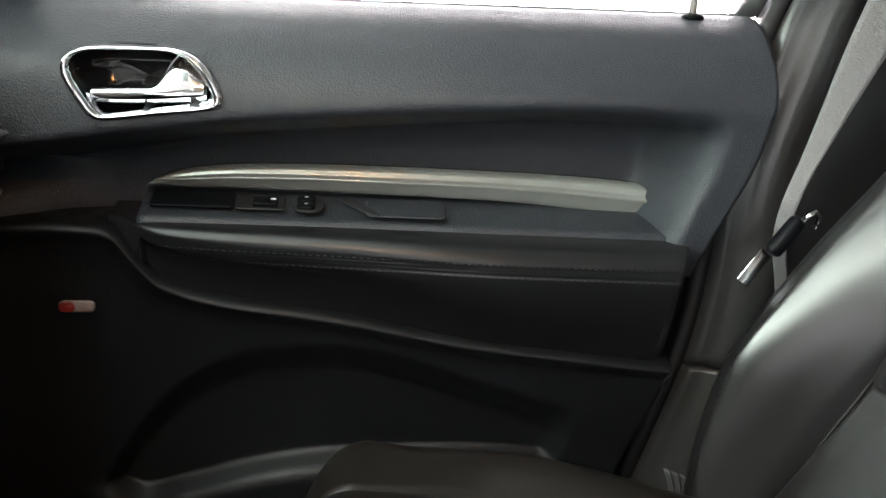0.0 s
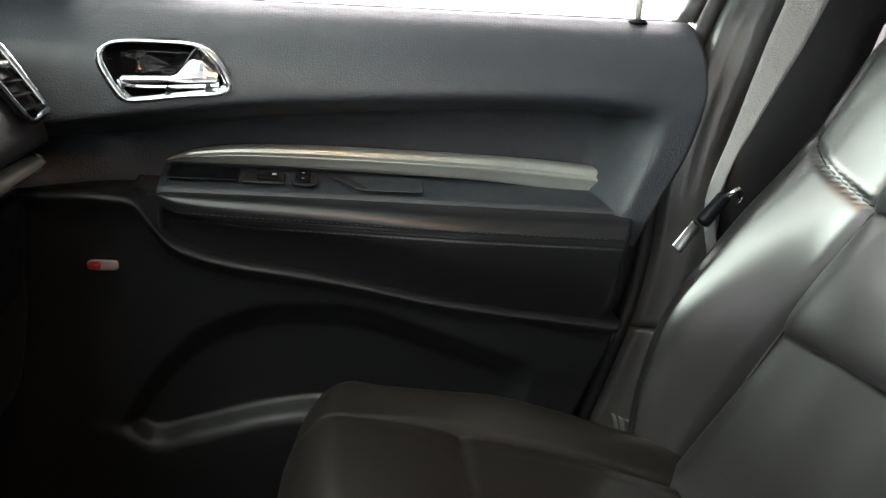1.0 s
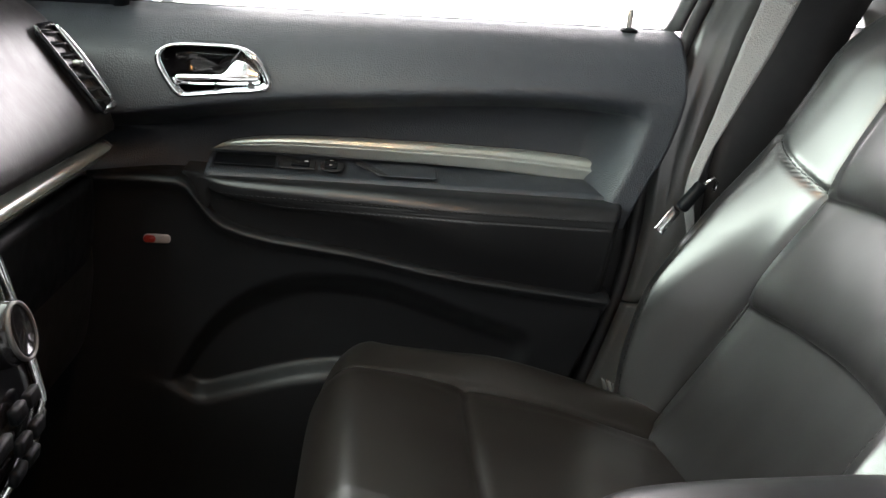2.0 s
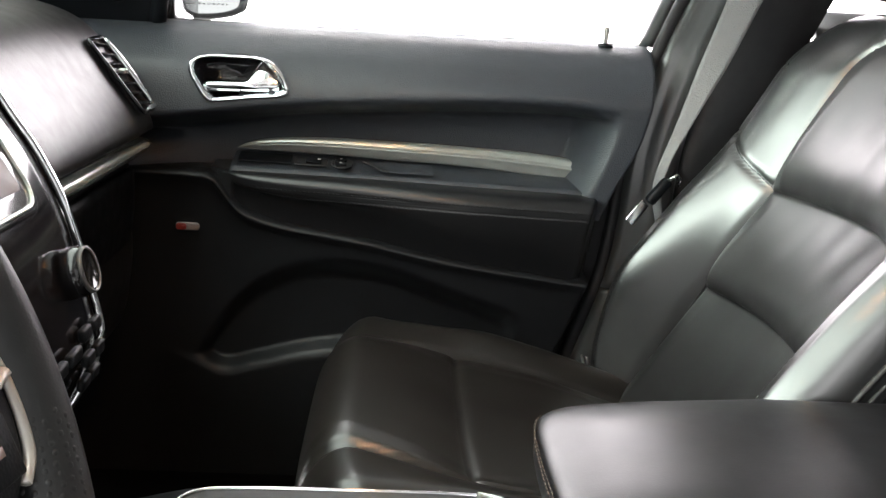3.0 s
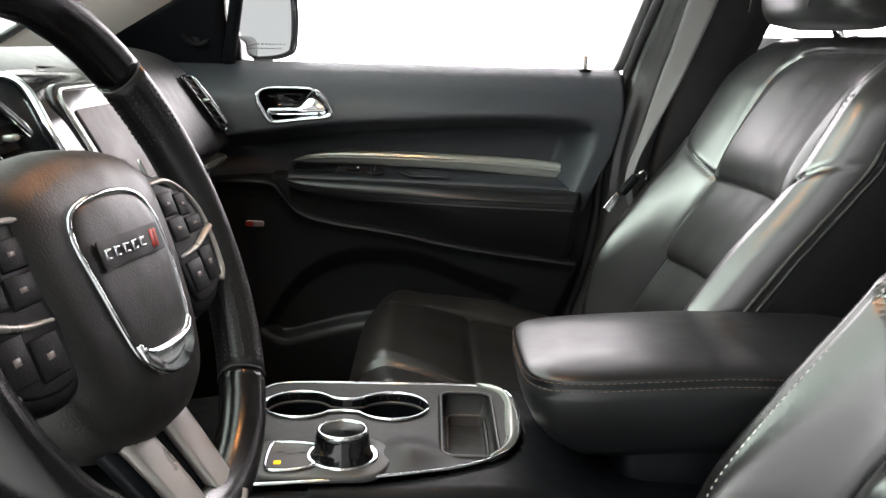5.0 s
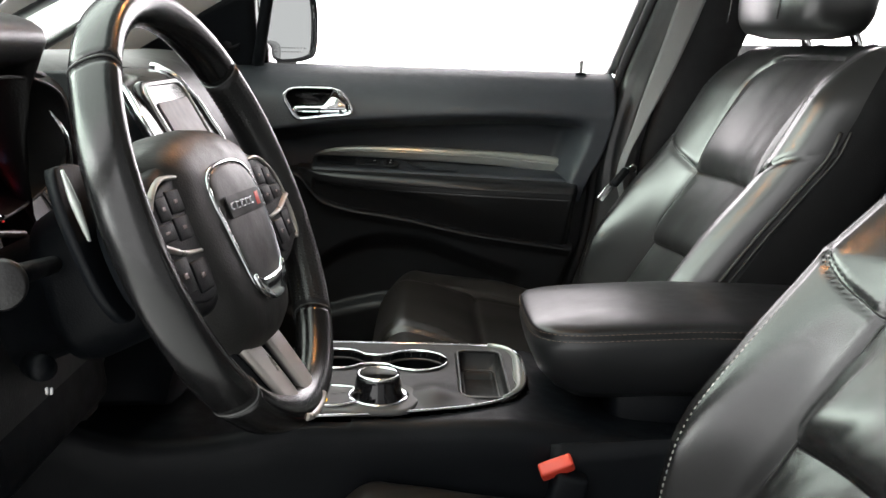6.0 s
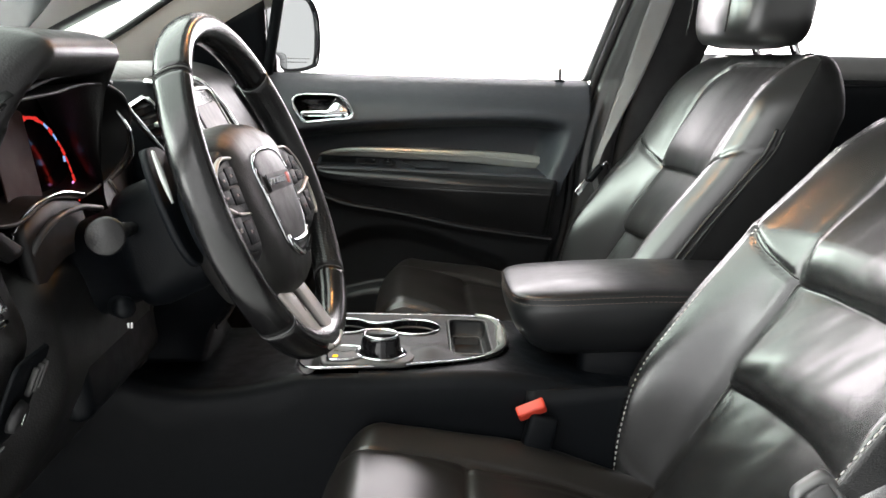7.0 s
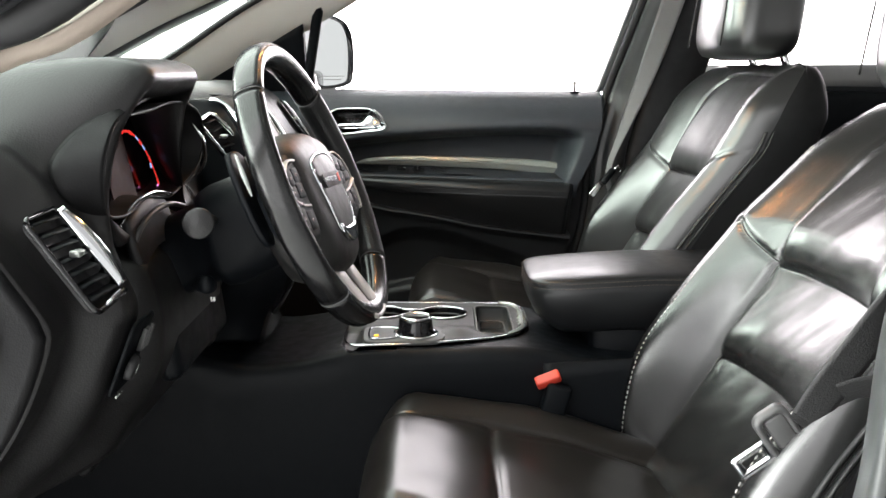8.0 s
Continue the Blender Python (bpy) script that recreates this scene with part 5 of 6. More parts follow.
def dashboard():
    dash = thing("dashboard", (-0.6, 0, 0.75), "dark grey soft-touch dashboard with chrome trimmed vents", "dashboard")
    rings = [[(x, y, z) for x, z in row] + [(-0.62, y, 0.72), (-0.95, y, 0.95)] for row, y in zip(DASH, DASH_Y)]
    part("dash_pad", grid(rings, loop_v=True, cap_u=True, flip=True), DASH_PLASTIC, dash, "grained dark grey dash pad")
    # satin strip under the passenger's face
    P = [[(-0.288 + d - 0.04 * float(step(0.615, 0.665, y)), y, 1.0085 - 0.022 * v) for v, d in ((0, 0.0), (0.1, 0.011), (0.3, 0.016), (0.6, 0.013), (0.9, 0.006), (1.0, -0.002))] for y in np.linspace(0.14, 0.63, 50)]
    part("decor_strip", solid(P, (-0.01, 0, 0)), SATIN, dash, "satin silver dash strip")
    P = [[(-0.290 - 0.02 * v + 0.008 * math.sin(3.1 * v), y, 0.972 - 0.13 * v) for v in np.linspace(0, 1, 12)] for y in np.linspace(0.17, 0.60, 40)]
    part("glovebox_lid", solid(P, (-0.012, 0, 0)), DARK_PLASTIC, dash, "black glovebox lid")
    # vents
    air_vent(dash, ((-0.326, 0.545, 1.126), (-0.330, 0.612, 1.126), (-0.272, 0.622, 1.044), (-0.268, 0.560, 1.044)), 7, 1, "passenger end vent with chrome edge")
    air_vent(dash, ((-0.330, -0.700, 1.071), (-0.331, -0.632, 1.073), (-0.275, -0.628, 0.997), (-0.276, -0.696, 0.993)), 7, 2, "driver end vent with chrome edge")
    air_vent(dash, ((-0.312, -0.190, 1.124), (-0.306, -0.145, 1.134), (-0.262, -0.112, 1.074), (-0.276, -0.155, 1.066)), 5, 1, "centre vent with chrome edge")
    # end cap on the driver's side with its seal
    prof = spline(dash_knots(-0.70), 60)
    cap = [(x, z) for x, z in prof[12:]] + [(-0.62, 0.72), (-0.80, 0.90)]
    cen = np.array(cap).mean(0)
    for s, d, mat, nm in ((0.985, 0.014, END_PLASTIC, "end_cap"), (0.80, 0.022, END_PLASTIC, "end_cap_inset"), (0.62, 0.030, END_PLASTIC, "fuse_cover")):
        O = [(cen[0] + (x - cen[0]) * s, cen[1] + (z - cen[1]) * s) for x, z in cap]
        part(nm, plate(O, d, 0.006, frame_of((0, -0.704, 0), (1, 0, 0), (0, 0, 1))), mat, dash, "dark grey dash end cover" if s > 0.9 else "")
    # headlamp switch panel
    (x, y, z), up = dash_at(-0.605, 0.935)
    F = frame_of((x + 0.004, y, z), (0, 1, 0), up)
    sw = part("switch_panel", plate(rrect(0.066, 0.074, 0.010), 0.003, 0.0015, F), DARK_PLASTIC, dash, "black lamp switch panel")
    part("lamp_knob", lathe([(0.013, 0), (0.012, 0.005), (0.010, 0.007), (0.0005, 0.007)], F @ Vector((-0.012, -0.008, 0.006)), F.to_3x3() @ Vector((0, 0, 1)), 24), RUBBER, sw, "round lamp switch knob")
    part("knob_pointer", rbox((0.002, 0.010, 0.001), 0.0004, 1, turn=F @ Matrix.Translation((-0.012, -0.008, 0.0135))), SATIN, sw)
    for i in range(3):
        part("thumb_wheel", rbox((0.0045, 0.024, 0.005), 0.0015, 2, turn=F @ Matrix.Translation((0.004 + 0.010 * i, 0.014, 0.006))), GREY, sw, "grey dimmer wheel")
    part("switch_trim", rbox((0.016, 0.003, 0.002), 0.0005, 1, turn=F @ Matrix.Translation((-0.02, -0.034, 0.007))), SATIN, sw)
    # instrument cluster in the hooded recess
    clu = part("cluster_face", plate(rrect(0.26, 0.13, 0.03), 0.003, 0.001, frame_of((-0.352, -0.390, 1.095), (0, 1, 0), (-0.2, 0, 0.98))), GLOSS_BLACK, dash, "dark instrument cluster")
    F = frame_of((-0.338, -0.385, 1.092), (0, 1, 0), (-0.2, 0, 0.98))
    def bar(nm, x, y, w, h, mat, a=0.0, label=""):
        part(nm, rbox((w, h, 0.0008), 0.0002, 1, turn=F @ pose(x, y, 0.0005, 0, 0, a)), mat, clu, label)
    for k in range(15):
        a = radians(96 - 7.2 * k)
        cx, cy, r = -0.004, -0.046, 0.079
        part("gauge_tick", rbox((0.0085, 0.0030 if k % 3 else 0.005, 0.0008), 0.0002, 1, turn=F @ pose(cx + r * math.cos(a), cy + r * math.sin(a), 0.0005, 0, 0, math.degrees(a) - 90)), GAUGE_RED if k not in (5, 7) else GAUGE_BLUE, clu, "glowing red gauge segment" if k == 0 else "")
    bar("gauge_mark", 0.062, -0.012, 0.005, 0.006, GAUGE_BLUE)
    bar("gauge_mark", 0.070, -0.040, 0.006, 0.009, GAUGE_PINK, 0, "violet warning light")
    part("info_panel", plate(rrect(0.075, 0.085, 0.006), 0.0015, 0.0005, F @ Matrix.Translation((-0.052, -0.002, 0))), material("warm_dark_display", (0.05, 0.022, 0.019), 0.6, spread=0.2, spec=0.15), clu, "dim reddish information display")
    for k in range(6):
        a = radians(62 - 22 * k)
        bar("speed_mark", -0.085 + 0.058 * math.cos(a), 0.002 + 0.040 * math.sin(a), 0.008, 0.004, GAUGE_WHITE)
    for k in range(4):
        bar("speed_mark", -0.058, 0.02 - 0.014 * k, 0.012 - 0.002 * k, 0.003, GAUGE_WHITE)
    # dark bezel wall round the dials
    L = spline([(-0.297, -0.575, 1.132), (-0.297, -0.545, 1.146), (-0.296, -0.497, 1.149), (-0.295, -0.447, 1.151), (-0.294, -0.405, 1.155), (-0.292, -0.358, 1.156), (-0.290, -0.312, 1.151), (-0.287, -0.280, 1.139), (-0.286, -0.264, 1.118), (-0.288, -0.262, 1.098), (-0.294, -0.268, 1.075), (-0.302, -0.290, 1.060), (-0.304, -0.330, 1.052), (-0.300, -0.388, 1.052), (-0.302, -0.459, 1.060), (-0.304, -0.520, 1.050), (-0.306, -0.570, 1.060), (-0.300, -0.588, 1.10)], 90, True)
    cen = np.array((-0.352, -0.400, 1.095))
    part("bezel_wall", grid([L + np.array((0.0, 0, 0)), L + np.array((-0.012, 0, 0)), [(-0.348, cen[1] + (p[1] - cen[1]) * 0.93, cen[2] + (p[2] - cen[2]) * 0.93) for p in L]], loop_v=True), RUBBER, clu, "matt black dial surround")
    part("bezel_edge", tube(L, 0.0018, True, 6), RUBBER, clu, "dark grey bezel edge")
    # matt side of the binnacle, from the dash side in to the bezel; its dark colour is the recess's shade
    inner = spline([(-0.288, -0.530, 1.156), (-0.294, -0.562, 1.146), (-0.295, -0.588, 1.126), (-0.297, -0.598, 1.10), (-0.301, -0.586, 1.066), (-0.304, -0.548, 1.046), (-0.300, -0.520, 1.030)], 40)
    outer = spline([(-0.296, -0.548, 1.156), (-0.313, -0.566, 1.146), (-0.330, -0.582, 1.130), (-0.342, -0.597, 1.106), (-0.332, -0.601, 1.078), (-0.315, -0.578, 1.050), (-0.300, -0.552, 1.024)], 40)
    P = [[p * (1 - v) + q * v + np.array((0.003, -0.001, 0)) * math.sin(math.pi * v) for v in np.linspace(0, 1, 10)] for p, q in zip(inner, outer)]
    part("binnacle_side", solid(P, (-0.006, 0.004, 0)), END_PLASTIC, dash, "matt side of the instrument hood, dark for its shade")
    # silver arcs at the lens
    L = spline([(-0.290, -0.298, 1.128), (-0.279, -0.294, 1.107), (-0.284, -0.277, 1.077), (-0.306, -0.268, 1.053)], 24)
    part("bezel_arc", tube(L, [0.0006 + 0.0022 * math.sin(math.pi * (i + 0.5) / 24) for i in range(24)], sides=8), CHROME, clu, "slim chrome cluster arc")
    L = spline([(-0.311, -0.518, 1.036), (-0.307, -0.508, 1.049), (-0.303, -0.480, 1.060), (-0.299, -0.435, 1.063), (-0.297, -0.381, 1.054)], 30)
    part("bezel_arc", tube(L, 0.0021, sides=8), CHROME, clu, "slim chrome cluster arc")
    part("bezel_step", tube(L * 1.0 + np.array((0.012, 0.008, -0.014)), 0.003, sides=8), GREY, clu)
    P = [[(-0.302 + 0.012 * v, -0.518 + 0.140 * u, 1.030 + 0.030 * math.sin(math.pi * (0.12 + 0.72 * u)) - 0.05 * v) for v in np.linspace(0, 1, 6)] for u in np.linspace(0, 1, 24)]
    part("column_arch", solid(P, (-0.01, 0, 0)), RUBBER, clu, "black arch over the steering column")
    P = [[F @ Vector((-0.115 + 0.225 * u, 0.052 + 0.010 * math.sin(math.pi * u), 0.010 + 0.040 * v)) for v in np.linspace(0, 1, 5)] for u in np.linspace(0, 1, 24)]
    part("hood_lining", solid(P, (0, 0, 0.003)), RUBBER, clu)
    # knee panel and small items under the column
    part("knee_panel", rbox((0.03, 0.24, 0.13), 0.014, 3, (-0.290, -0.355, 0.925), Euler((0, radians(-8), 0)).to_matrix().to_4x4()), DARK_PLASTIC, dash, "black knee panel")
    k = part("release_knob", lathe([(0.009, 0), (0.010, 0.012), (0.008, 0.018), (0.0005, 0.019)], (-0.245, -0.468, 0.970), (0.75, -0.65, 0.05), 20), DARK_PLASTIC, dash, "black round knob with two pale marks")
    for i in (0, 1):
        part("knob_mark", rbox((0.002, 0.002, 0.005), 0.0005, 1, (-0.231 + 0.003 * i, -0.482, 0.9565)), MARK, k)
    for x, y, z in ((-0.31, -0.26, 0.84), (-0.33, -0.30, 0.80)):
        part("pedal", rbox((0.02, 0.06, 0.07), 0.008, 3, (x - 0.12, y, z - 0.08), Euler((0, radians(-35), 0)).to_matrix().to_4x4()), RUBBER, dash, "black rubber pedal")
    part("module", rbox((0.05, 0.04, 0.04), 0.008, 3, (-0.32, -0.205, 0.848)), RUBBER, dash, "black module under the dash")
    return dash


dashboard()


# ---- centre stack ----
STACK = [(-0.335, 1.152), (-0.293, 1.147), (-0.268, 1.120), (-0.250, 1.092), (-0.233, 1.066), (-0.214, 1.025), (-0.198, 0.966), (-0.191, 0.929), (-0.198, 0.900), (-0.214, 0.868), (-0.232, 0.842), (-0.245, 0.80)]


def centre_stack():
    st = thing("centre_stack", (-0.26, 0, 0.80), "gloss black centre stack with screen and controls", "control panel")
    line = spline(STACK, 70)

    def half(z):
        return 0.128 - 0.035 * (1 - float(step(0.80, 0.93, z))) - 0.020 * float(step(1.10, 1.15, z))

    P = []
    for x, z in line:
        w = half(z)
        P.append([(x - 0.006 * (abs(v) ** 3) - (0.06 if abs(v) > 1 else 0), np.clip(v, -1, 1) * w, z) for v in (-1.01, -1.0, -0.97, -0.9, -0.7, -0.4, 0, 0.4, 0.7, 0.9, 0.97, 1.0, 1.01)])
    part("stack_panel", grid(P), GLOSS_BLACK, st, "gloss black stack panel")
    for s in (1, -1):
        E = [(x - 0.003, s * (half(z) + 0.002), z) for x, z in line[4:62]]
        part("stack_trim", tube(E, 0.0034, sides=8), CHROME, st, "chrome stack side trim")
        E = [(x - 0.012 - 0.016 * float(step(1.02, 1.12, z)) * (1 - float(step(1.12, 1.16, z))), s * (half(z) + 0.006 + 0.014 * float(step(0.99, 1.08, z))), z + 0.004) for x, z in line[4:40]]
        if s > 0:
            part("stack_trim", tube(E, 0.0030, sides=8), CHROME, st, "outer chrome stack trim")
        P = [[(x - 0.012 - 0.10 * v, s * (half(z) + 0.003 + 0.015 * v), z) for v in np.linspace(0, 1, 4)] for x, z in line]
        part("stack_flank", solid(P, (0, -s * 0.01, 0)), DARK_PLASTIC, st, "black stack side panel")
    x, z = -0.253, 1.086
    F = frame_of((x, 0, z), (0, 1, 0), (-0.50, 0, 0.86))
    bz = part("screen_bezel", plate(rrect(0.176, 0.128, 0.020), 0.010, 0.004, F @ Matrix.Translation((0, 0, -0.004))), GLOSS_BLACK, st, "black screen surround")
    part("screen_outline", tube([tuple(F @ Vector((a, b, 0.0062))) for a, b in rrect(0.160, 0.114, 0.018)], 0.0018, True, 6), SATIN, bz, "thin silver screen outline")
    part("display", plate(rrect(0.128, 0.080, 0.004), 0.002, 0.0006, F @ Matrix.Translation((0, -0.004, 0.006))), SCREEN, bz, "switched-off display, grey for its reflection")
    # rotary knobs and buttons
    for y in (0.092, -0.092):
        kn = part("volume_knob", lathe([(0.019, 0), (0.019, 0.010), (0.017, 0.016), (0.0155, 0.017), (0.014, 0.0155), (0.0005, 0.0155)], (-0.205, y, 0.985), (0.95, 0, 0.28), 28), GLOSS_BLACK, st, "black rotary knob")
        part("knob_ring", lathe([(0.0175, 0.015), (0.0172, 0.0178), (0.0155, 0.0178), (0.0150, 0.015)], (-0.205, y, 0.985), (0.95, 0, 0.28), 28), GREY, kn, "dull grey knob ring")
        for i in range(3):
            for j in range(2):
                part("stack_button", rbox((0.006, 0.018, 0.010), 0.002, 2, (-0.190 + 0.002 * i - 0.006 * (i > 1), y - 0.012 + 0.022 * j, 0.945 - 0.019 * i), Euler((0, radians(10 * (i - 1)), 0)).to_matrix().to_4x4()), DARK_PLASTIC, st, "small black stack button")
    for i in range(4):
        part("stack_button", rbox((0.006, 0.024, 0.010), 0.002, 2, (-0.187, -0.045 + 0.03 * i, 0.94)), DARK_PLASTIC, st, "small black stack button")
    return st


centre_stack()


# ---- steering wheel ----
def steering_wheel():
    C, tip, turn, spin = (-0.127, -0.417, 1.070), radians(22.7), radians(-5.4), -4.5
    F = frame_of(C, (-math.sin(turn) * math.cos(tip), math.cos(turn), -math.sin(turn) * math.sin(tip)), (-math.sin(tip), 0, math.cos(tip))) @ pose(0, 0, 0, 0, 0, spin)
    RIM = material("smooth_wheel_leather", (0.006, 0.006, 0.0063), 0.22, spread=0.25, grain=0.05, grain_scale=900, cell=True, rough_spread=0.05)
    PERF = material("dimpled_wheel_leather", (0.009, 0.009, 0.0095), 0.36, spread=0.2, grain=0.06, grain_scale=900, cell=True, rough_spread=0.04)
    HUB = material("soft_hub_plastic", (0.013, 0.0126, 0.0122), 0.44, spread=0.1, grain=0.14, grain_scale=700, cell=True)
    wh = thing("steering_wheel", C, "black leather steering wheel with silver lower spoke", "steering wheel")
    R = 0.1505

    def on_rim(a, b, grow=0.0):
        r = R + (0.0134 + grow) * math.cos(b) - 0.0018 * math.cos(2 * b)
        return F @ Vector((r * math.cos(a), r * math.sin(a), (0.0156 + grow) * math.sin(b)))

    def rim(a0, a1, mat, label):
        n = int(abs(a1 - a0) / 2.5) + 2
        P = [[tuple(on_rim(a, b)) for b in np.linspace(0, 2 * math.pi, 24, endpoint=False)] for a in np.radians(np.linspace(a0, a1, n))]
        return part("rim", grid(P, loop_v=True, cap_u=True), mat, wh, label)

    cuts = [(43.4, 137.6, RIM, "smooth leather rim top"), (138.4, 226.0, RIM, "smooth leather rim side"), (226.8, 315.0, RIM, "smooth leather rim bottom"), (315.8, 402.6, PERF, "dimpled leather rim grip")]
    for a0, a1, m, lab in cuts:
        sec = rim(a0, a1, m, lab)
        ring = [tuple(on_rim(radians(a1 + 0.4), b, 0.0001)) for b in np.linspace(0, 2 * math.pi, 28, endpoint=False)]
        part("rim_seam", tube(ring, 0.0006, True, 5), GREY, wh)
        if m is PERF and a1 > 300:
            # small raised pebbles on the inner half of the grip
            rng = np.random.default_rng(4)
            verts, faces = [], []
            for a in np.arange(a0 + 2, a1 - 2, 1.55):
                for k, b in enumerate(np.arange(100, 262, 15.0)):
                    aa, bb = radians(a + 0.78 * (k % 2) + rng.uniform(-0.25, 0.25)), radians(b + rng.uniform(-2, 2))
                    if 350 < a < 384:
                        continue
                    q = len(verts)
                    verts.append(on_rim(aa, bb, 0.0007))
                    for e in range(6):
                        t = e * math.pi / 3
                        verts.append(on_rim(aa + 0.0100 * math.cos(t), bb + 0.085 * math.sin(t), -0.0002))
                    faces += [(q, q + 1 + e, q + 1 + (e + 1) % 6) for e in range(6)]
            tagged(part("grip_grain", to_mesh("pebbles", verts, faces), PERF, sec, "fine raised pebbles on the grip"), kind="stuff")
    # airbag cover
    O = spline([(-0.096, 0.034), (-0.084, 0.050), (-0.048, 0.060), (-0.006, 0.063), (0.036, 0.060), (0.072, 0.050), (0.084, 0.034), (0.082, -0.005), (0.070, -0.050), (0.052, -0.082), (0.030, -0.096), (-0.006, -0.100), (-0.042, -0.096), (-0.064, -0.082), (-0.082, -0.050), (-0.094, -0.005)], 80, True)
    mid = np.array((-0.006, -0.015))
    rings = []
    for s, d in ((0.90, -0.052), (0.98, -0.040), (1.02, -0.024), (1.0, -0.008), (0.95, 0.002), (0.86, 0.009), (0.70, 0.0135), (0.45, 0.0160), (0.2, 0.0170), (0.02, 0.0170)):
        rings.append([tuple(F @ Vector((*(mid + (p - mid) * s), d))) for p in O])
    hub = part("hub_cover", grid(rings, loop_v=True, cap_u=True), HUB, wh, "dark grey airbag cover")

    def lift(x, y):
        return 0.0185 - 1.15 * ((x - mid[0]) ** 2 + (y - mid[1]) ** 2)

    def on_hub(x, y, d):
        """A flat frame on the cover's face."""
        return F @ Matrix.Translation((x, y, lift(x, y) + d))

    L = spline([(-0.054, 0.012), (-0.047, 0.024), (-0.030, 0.0295), (-0.006, 0.031), (0.018, 0.0295), (0.035, 0.024), (0.042, 0.012), (0.040, -0.010), (0.033, -0.040), (0.025, -0.056), (0.012, -0.066), (-0.006, -0.069), (-0.024, -0.066), (-0.037, -0.056), (-0.045, -0.040), (-0.052, -0.010)], 90, True)
    part("badge_outline", tube([tuple(F @ Vector((x, y, lift(x, y) + 0.0005))) for x, y in L], 0.0017, True, 8), CHROME, hub, "chrome shield outline")
    rings = [[tuple(F @ Vector((*(mid + (p - mid) * s), lift(*(mid + (p - mid) * s)) + dz))) for p in L] for s, dz in ((0.975, -0.002), (0.965, 0.0008), (0.93, 0.0014), (0.8, 0.0016), (0.5, 0.0016), (0.02, 0.0016))]
    part("badge_plate", grid(rings, loop_v=True, cap_u=True), HUB, hub, "matt dark grey badge plate")
    part("badge_slot", plate(rrect(0.074, 0.0155, 0.002), 0.0008, 0.0003, on_hub(-0.0065, 0.000, 0.0016)), RUBBER, hub, "dark recessed badge slot")
    for i in range(5):
        block = joined([rbox((0.0066, 0.0012, 0.0012), 0.0004, 1, (0, 0.0021, 0)), rbox((0.0066, 0.0012, 0.0012), 0.0004, 1, (0, -0.0021, 0)), rbox((0.0013, 0.0054, 0.0012), 0.0004, 1, (-0.0027, 0, 0))])
        block.transform(on_hub(-0.0355 + 0.0100 * i, 0.000, 0.0032))
        part("badge_bar", block, CHROME, hub, "small chrome badge block")
    for i in range(2):
        part("badge_stripe", plate([(-0.0026, -0.0048), (0.0004, -0.0048), (0.0026, 0.0048), (-0.0004, 0.0048)], 0.0012, 0.0003, on_hub(0.0185 + 0.0048 * i, 0.000, 0.0024)), RED, hub, "red slanted badge stripe")
    part("emblem", plate(spline([(-0.039, -0.0470), (-0.0405, -0.0520), (-0.034, -0.0620), (-0.020, -0.0690), (-0.006, -0.0705), (0.008, -0.0690), (0.022, -0.0620), (0.0285, -0.0520), (0.027, -0.0470), (0.017, -0.0520), (-0.006, -0.0535), (-0.029, -0.0520)], 60, True), 0.0042, 0.002, on_hub(0, 0, 0) @ Matrix.Translation((0, 0, -0.0025))), CHROME, hub, "chrome emblem plate")
    # side spokes with button pods
    for s in (1, -1):
        def mirrored(pts, n=50, loop=True, shift=-0.006):
            return [(s * x + shift * (1 if s > 0 else 0.5), y) for x, y in spline(pts, n, loop)]
        O = mirrored([(0.070, 0.034), (0.100, 0.036), (0.126, 0.026), (0.148, 0.012), (0.149, -0.020), (0.138, -0.040), (0.118, -0.052), (0.085, -0.056), (0.070, -0.040)])
        pod = part("spoke", plate(O, 0.024, 0.006, F @ Matrix.Translation((0, 0, -0.019))), DARK_PLASTIC, wh, "black side spoke with buttons")
        G = mirrored([(0.076, 0.026), (0.100, 0.027), (0.122, 0.019), (0.136, 0.004), (0.138, -0.016), (0.132, -0.036), (0.118, -0.045), (0.088, -0.048), (0.078, -0.036)], 60)
        part("pod_face", plate(G, 0.003, 0.0015, F @ Matrix.Translation((0, 0, 0.0045))), DARK_PLASTIC, pod, "black button pod")
        E = [tuple(F @ Vector((x, y, 0.0075))) for x, y in mirrored([(0.076, 0.030), (0.103, 0.030), (0.125, 0.020), (0.139, 0.004), (0.141, -0.016), (0.137, -0.034), (0.128, -0.042)], 44, False)]
        part("spoke_trim", tube(E, 0.0022, sides=8, flat=0.7), SILVER, pod, "silver spoke edge trim")
        B = [tuple(F @ Vector((x, y, 0.0080))) for x, y in mirrored([(0.082, -0.018), (0.110, -0.015), (0.140, -0.006)], 12, False)]
        part("spoke_bar", tube(B, [0.0016 + 0.0018 * k / 11 for k in range(12)], sides=8, flat=0.7), SILVER, pod, "silver button divider")
        for x, y, w, h in ((0.092, 0.0155, 0.022, 0.0150), (0.1135, 0.0130, 0.018, 0.0150), (0.094, -0.0010, 0.024, 0.0150), (0.1210, -0.0010, 0.026, 0.0110), (0.095, -0.0320, 0.024, 0.0200), (0.1200, -0.0280, 0.022, 0.0220)):
            x0, = (q[0] for q in mirrored([(x, y), (x, y + 1e-6)], 2, False)[:1])
            part("wheel_button", rbox((w, h, 0.004), 0.0012, 2, turn=F @ Matrix.Translation((x0, y, 0.0066))), DARK_PLASTIC, pod, "small black wheel button")
            part("button_mark", rbox((w * 0.26, h * 0.16, 0.0004), 0.0001, 1, turn=F @ Matrix.Translation((x0, y, 0.0087))), GREY_LENS, pod)
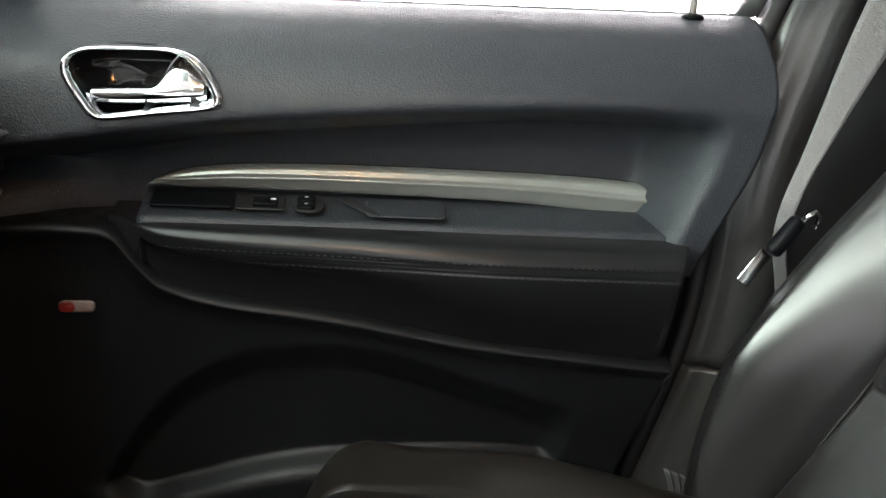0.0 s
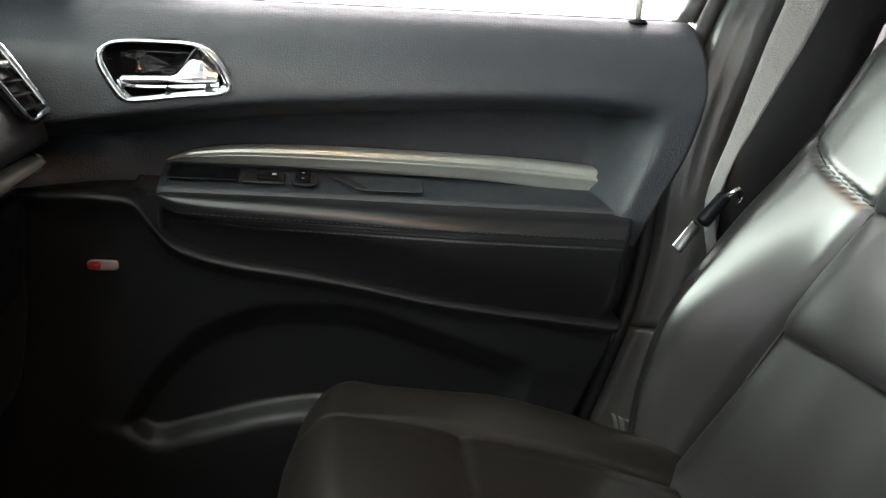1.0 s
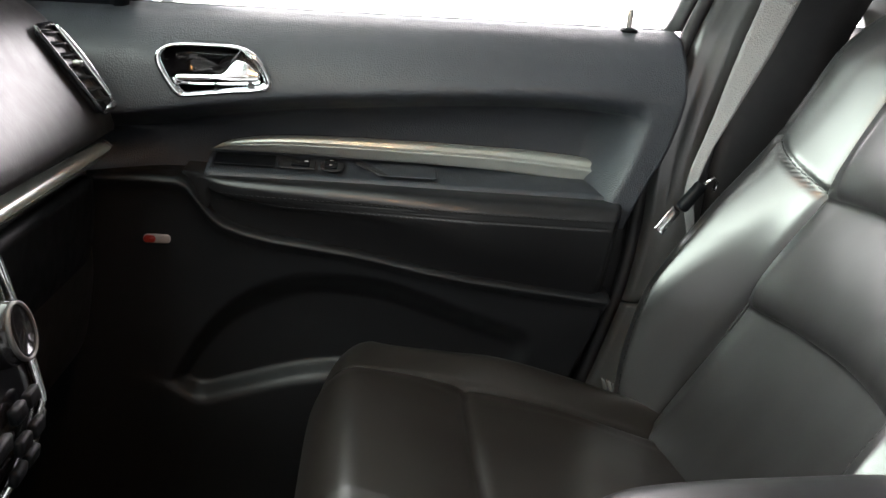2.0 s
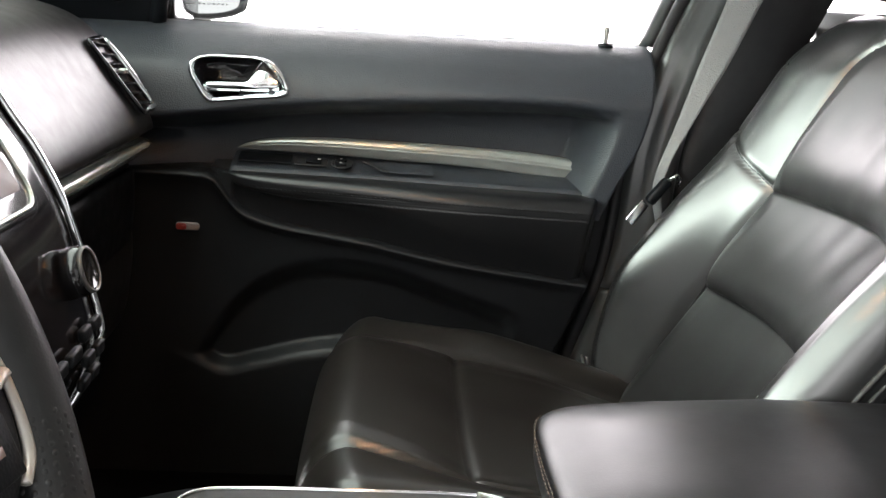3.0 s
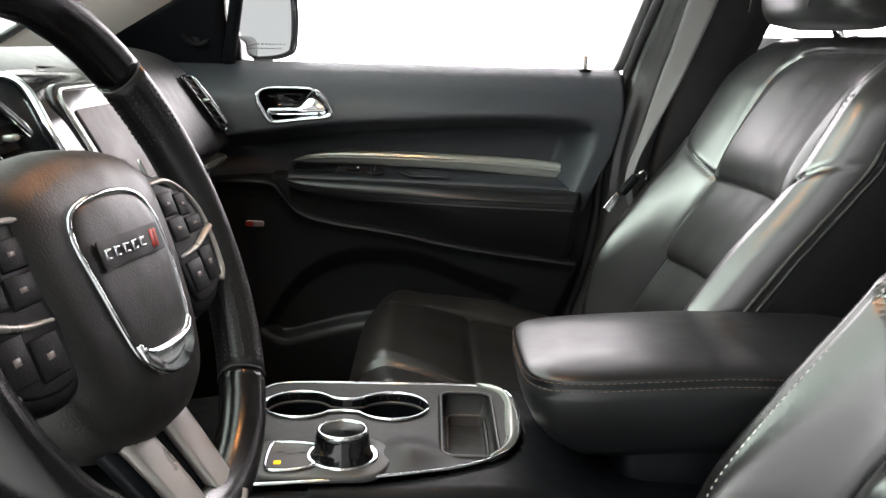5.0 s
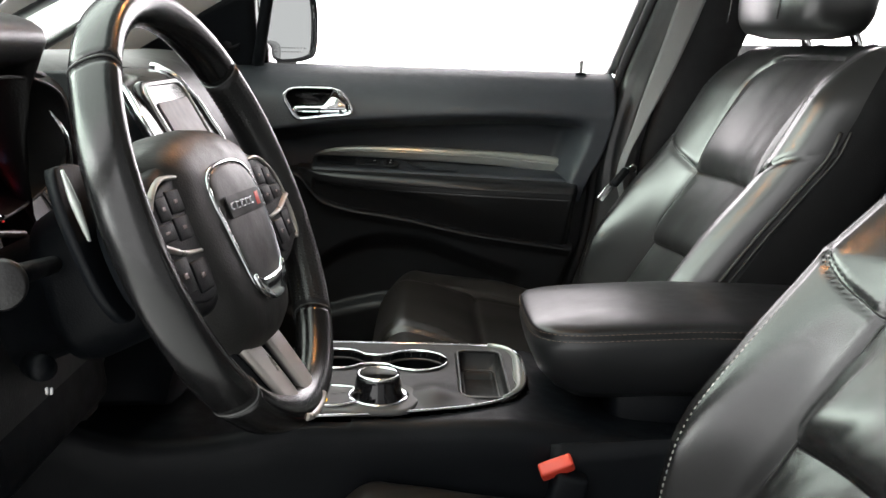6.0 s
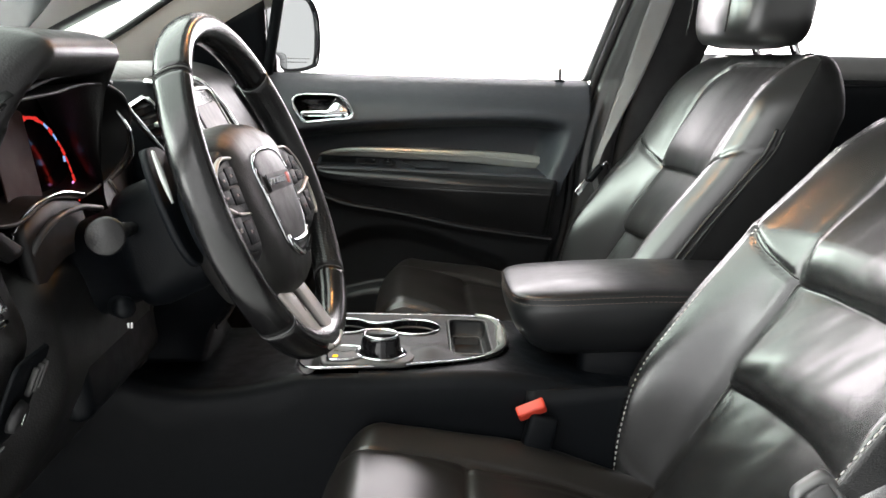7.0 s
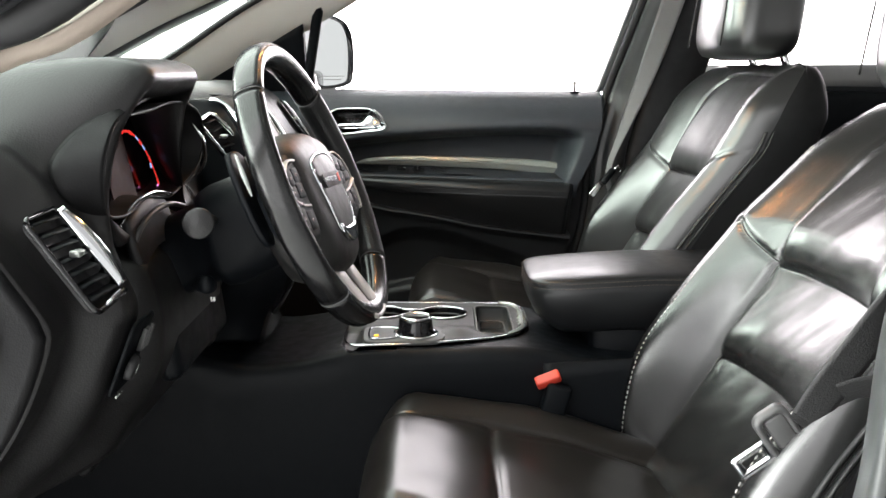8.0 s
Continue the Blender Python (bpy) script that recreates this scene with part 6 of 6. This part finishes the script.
    # lower spoke: a silver fork from under the cover out to the rim
    def arm(s, u0, u1, lift_, drop):
        """One arm; u0 to u1 across it, from the inner to the outer edge."""
        P = []
        for v in np.linspace(0, 1, 18):
            xi = 0.012 - 0.004 * v - 0.002 * math.sin(math.pi * v)
            xo = 0.040 - 0.010 * v
            y = -0.076 - 0.072 * v
            z = -0.012 + 0.024 * v ** 0.8
            P.append([F @ Vector((-0.012 + s * (xi + (xo - xi) * (u0 + (u1 - u0) * u)), y - 0.006 * v * math.sin(math.pi * u) , z + lift_ + 0.002 * math.sin(math.pi * u))) for u in np.linspace(0, 1, 8)])
        n = F.to_3x3() @ Vector((0, 0, -drop))
        return solid(P, tuple(n))
    for s in (1, -1):
        part("lower_spoke", arm(s, 0.0, 1.0, 0.0, 0.005), SILVER, wh, "silver lower spoke arm")
        part("spoke_back", arm(s, -0.12, 1.14, -0.006, 0.010), DARK_PLASTIC, wh)
        # shift paddle behind the rim
        O = [(s * x - 0.006, y) for x, y in spline([(0.105, 0.046), (0.138, 0.056), (0.147, 0.048), (0.152, 0.020), (0.148, -0.020), (0.132, -0.040), (0.112, -0.030)], 44, True)]
        pad = part("paddle", plate(O, 0.006, 0.002, F @ Matrix.Translation((0, 0, -0.034))), DARK_PLASTIC, wh, "black shift paddle")
        part("paddle_tip", tube([tuple(F @ Vector((s * (0.1475 + 0.05 * (0.062 - y)) - 0.006, y - 0.012, -0.022))) for y in np.linspace(0.022, 0.064, 12)], [0.0010 + 0.0016 * math.sin(3.1 * i / 11) for i in range(12)], sides=8), SATIN, pad, "satin silver paddle edge")
    foot = [(-0.012 + 0.026 * math.sin(t), -0.149 - 0.006 * math.cos(t)) for t in np.linspace(-1.4, 1.4, 16)]
    part("spoke_foot", tube([tuple(F @ Vector((x, y, 0.0125))) for x, y in foot], 0.0048, sides=10, flat=0.6), SILVER, wh, "silver foot of the lower spoke")
    return wh


steering_wheel()


def steering_column():
    col = thing("steering_column", (-0.24, -0.375, 0.98), "black steering column shroud with stalks", "steering column")
    a, b = np.array((-0.165, -0.380, 1.040)), np.array((-0.335, -0.380, 0.965))
    rings = []
    for t, k in ((0, 1.10), (0.03, 1.24), (0.12, 1.32), (0.40, 1.36), (0.46, 1.30), (0.48, 1.08), (0.7, 1.06), (1.0, 1.05)):
        p = a * (1 - t) + b * t
        ring = []
        for q in np.linspace(0, 2 * math.pi, 48, endpoint=False):
            c, s = math.cos(q), math.sin(q)
            ring.append((p[0] - 0.25 * 0.06 * k * s, p[1] + (0.048 + 0.008 * t) * k * np.sign(c) * abs(c) ** 0.7, p[2] + 0.040 * k * np.sign(s) * abs(s) ** 0.7))
        rings.append(ring)
    part("shroud", grid(rings, loop_v=True, cap_u=True), DARK_PLASTIC, col, "black column shroud")
    part("shroud_collar", tube([tuple(a + np.array((-0.012 - 0.25 * 0.06 * math.sin(q), 0.062 * np.sign(math.cos(q)) * abs(math.cos(q)) ** 0.7, 0.052 * np.sign(math.sin(q)) * abs(math.sin(q)) ** 0.7))) for q in np.linspace(0, 2 * math.pi, 48, endpoint=False)], 0.004, True, 6), RUBBER, col)
    st = part("turn_stalk", tube([(-0.235, -0.45, 1.035), (-0.228, -0.52, 1.045), (-0.222, -0.555, 1.050)], [0.006, 0.007, 0.0085], sides=14), DARK_PLASTIC, col, "black turn signal stalk")
    part("stalk_end", lathe([(0.0100, 0), (0.0145, 0.008), (0.0150, 0.014), (0.0135, 0.016), (0.0005, 0.0170)], (-0.222, -0.556, 1.050), (0.16, -1, 0.03), 26), DASH_PLASTIC, st, "round grey stalk end")
    return col


steering_column()


# ---- overhead map lamps, lit while the door is open ----
def map_lamp():
    m = thing("map_lamp", (0.03, 0, 1.53), "overhead console with two lit warm map lamps", "ceiling lamp")
    part("lamp_housing", rbox((0.16, 0.20, 0.035), 0.012, 3, (0.04, 0, 1.528)), TRIM_LIGHT, m, "pale overhead console housing")
    for s in (1, -1):
        part("lens", lathe([(0.016, 0), (0.016, 0.003), (0.012, 0.005), (0.0005, 0.006)], (0.0, s * 0.055, 1.512), (0, 0, -1), 20), BULB, m, "warm glowing map lamp lens")
    return m


map_lamp()
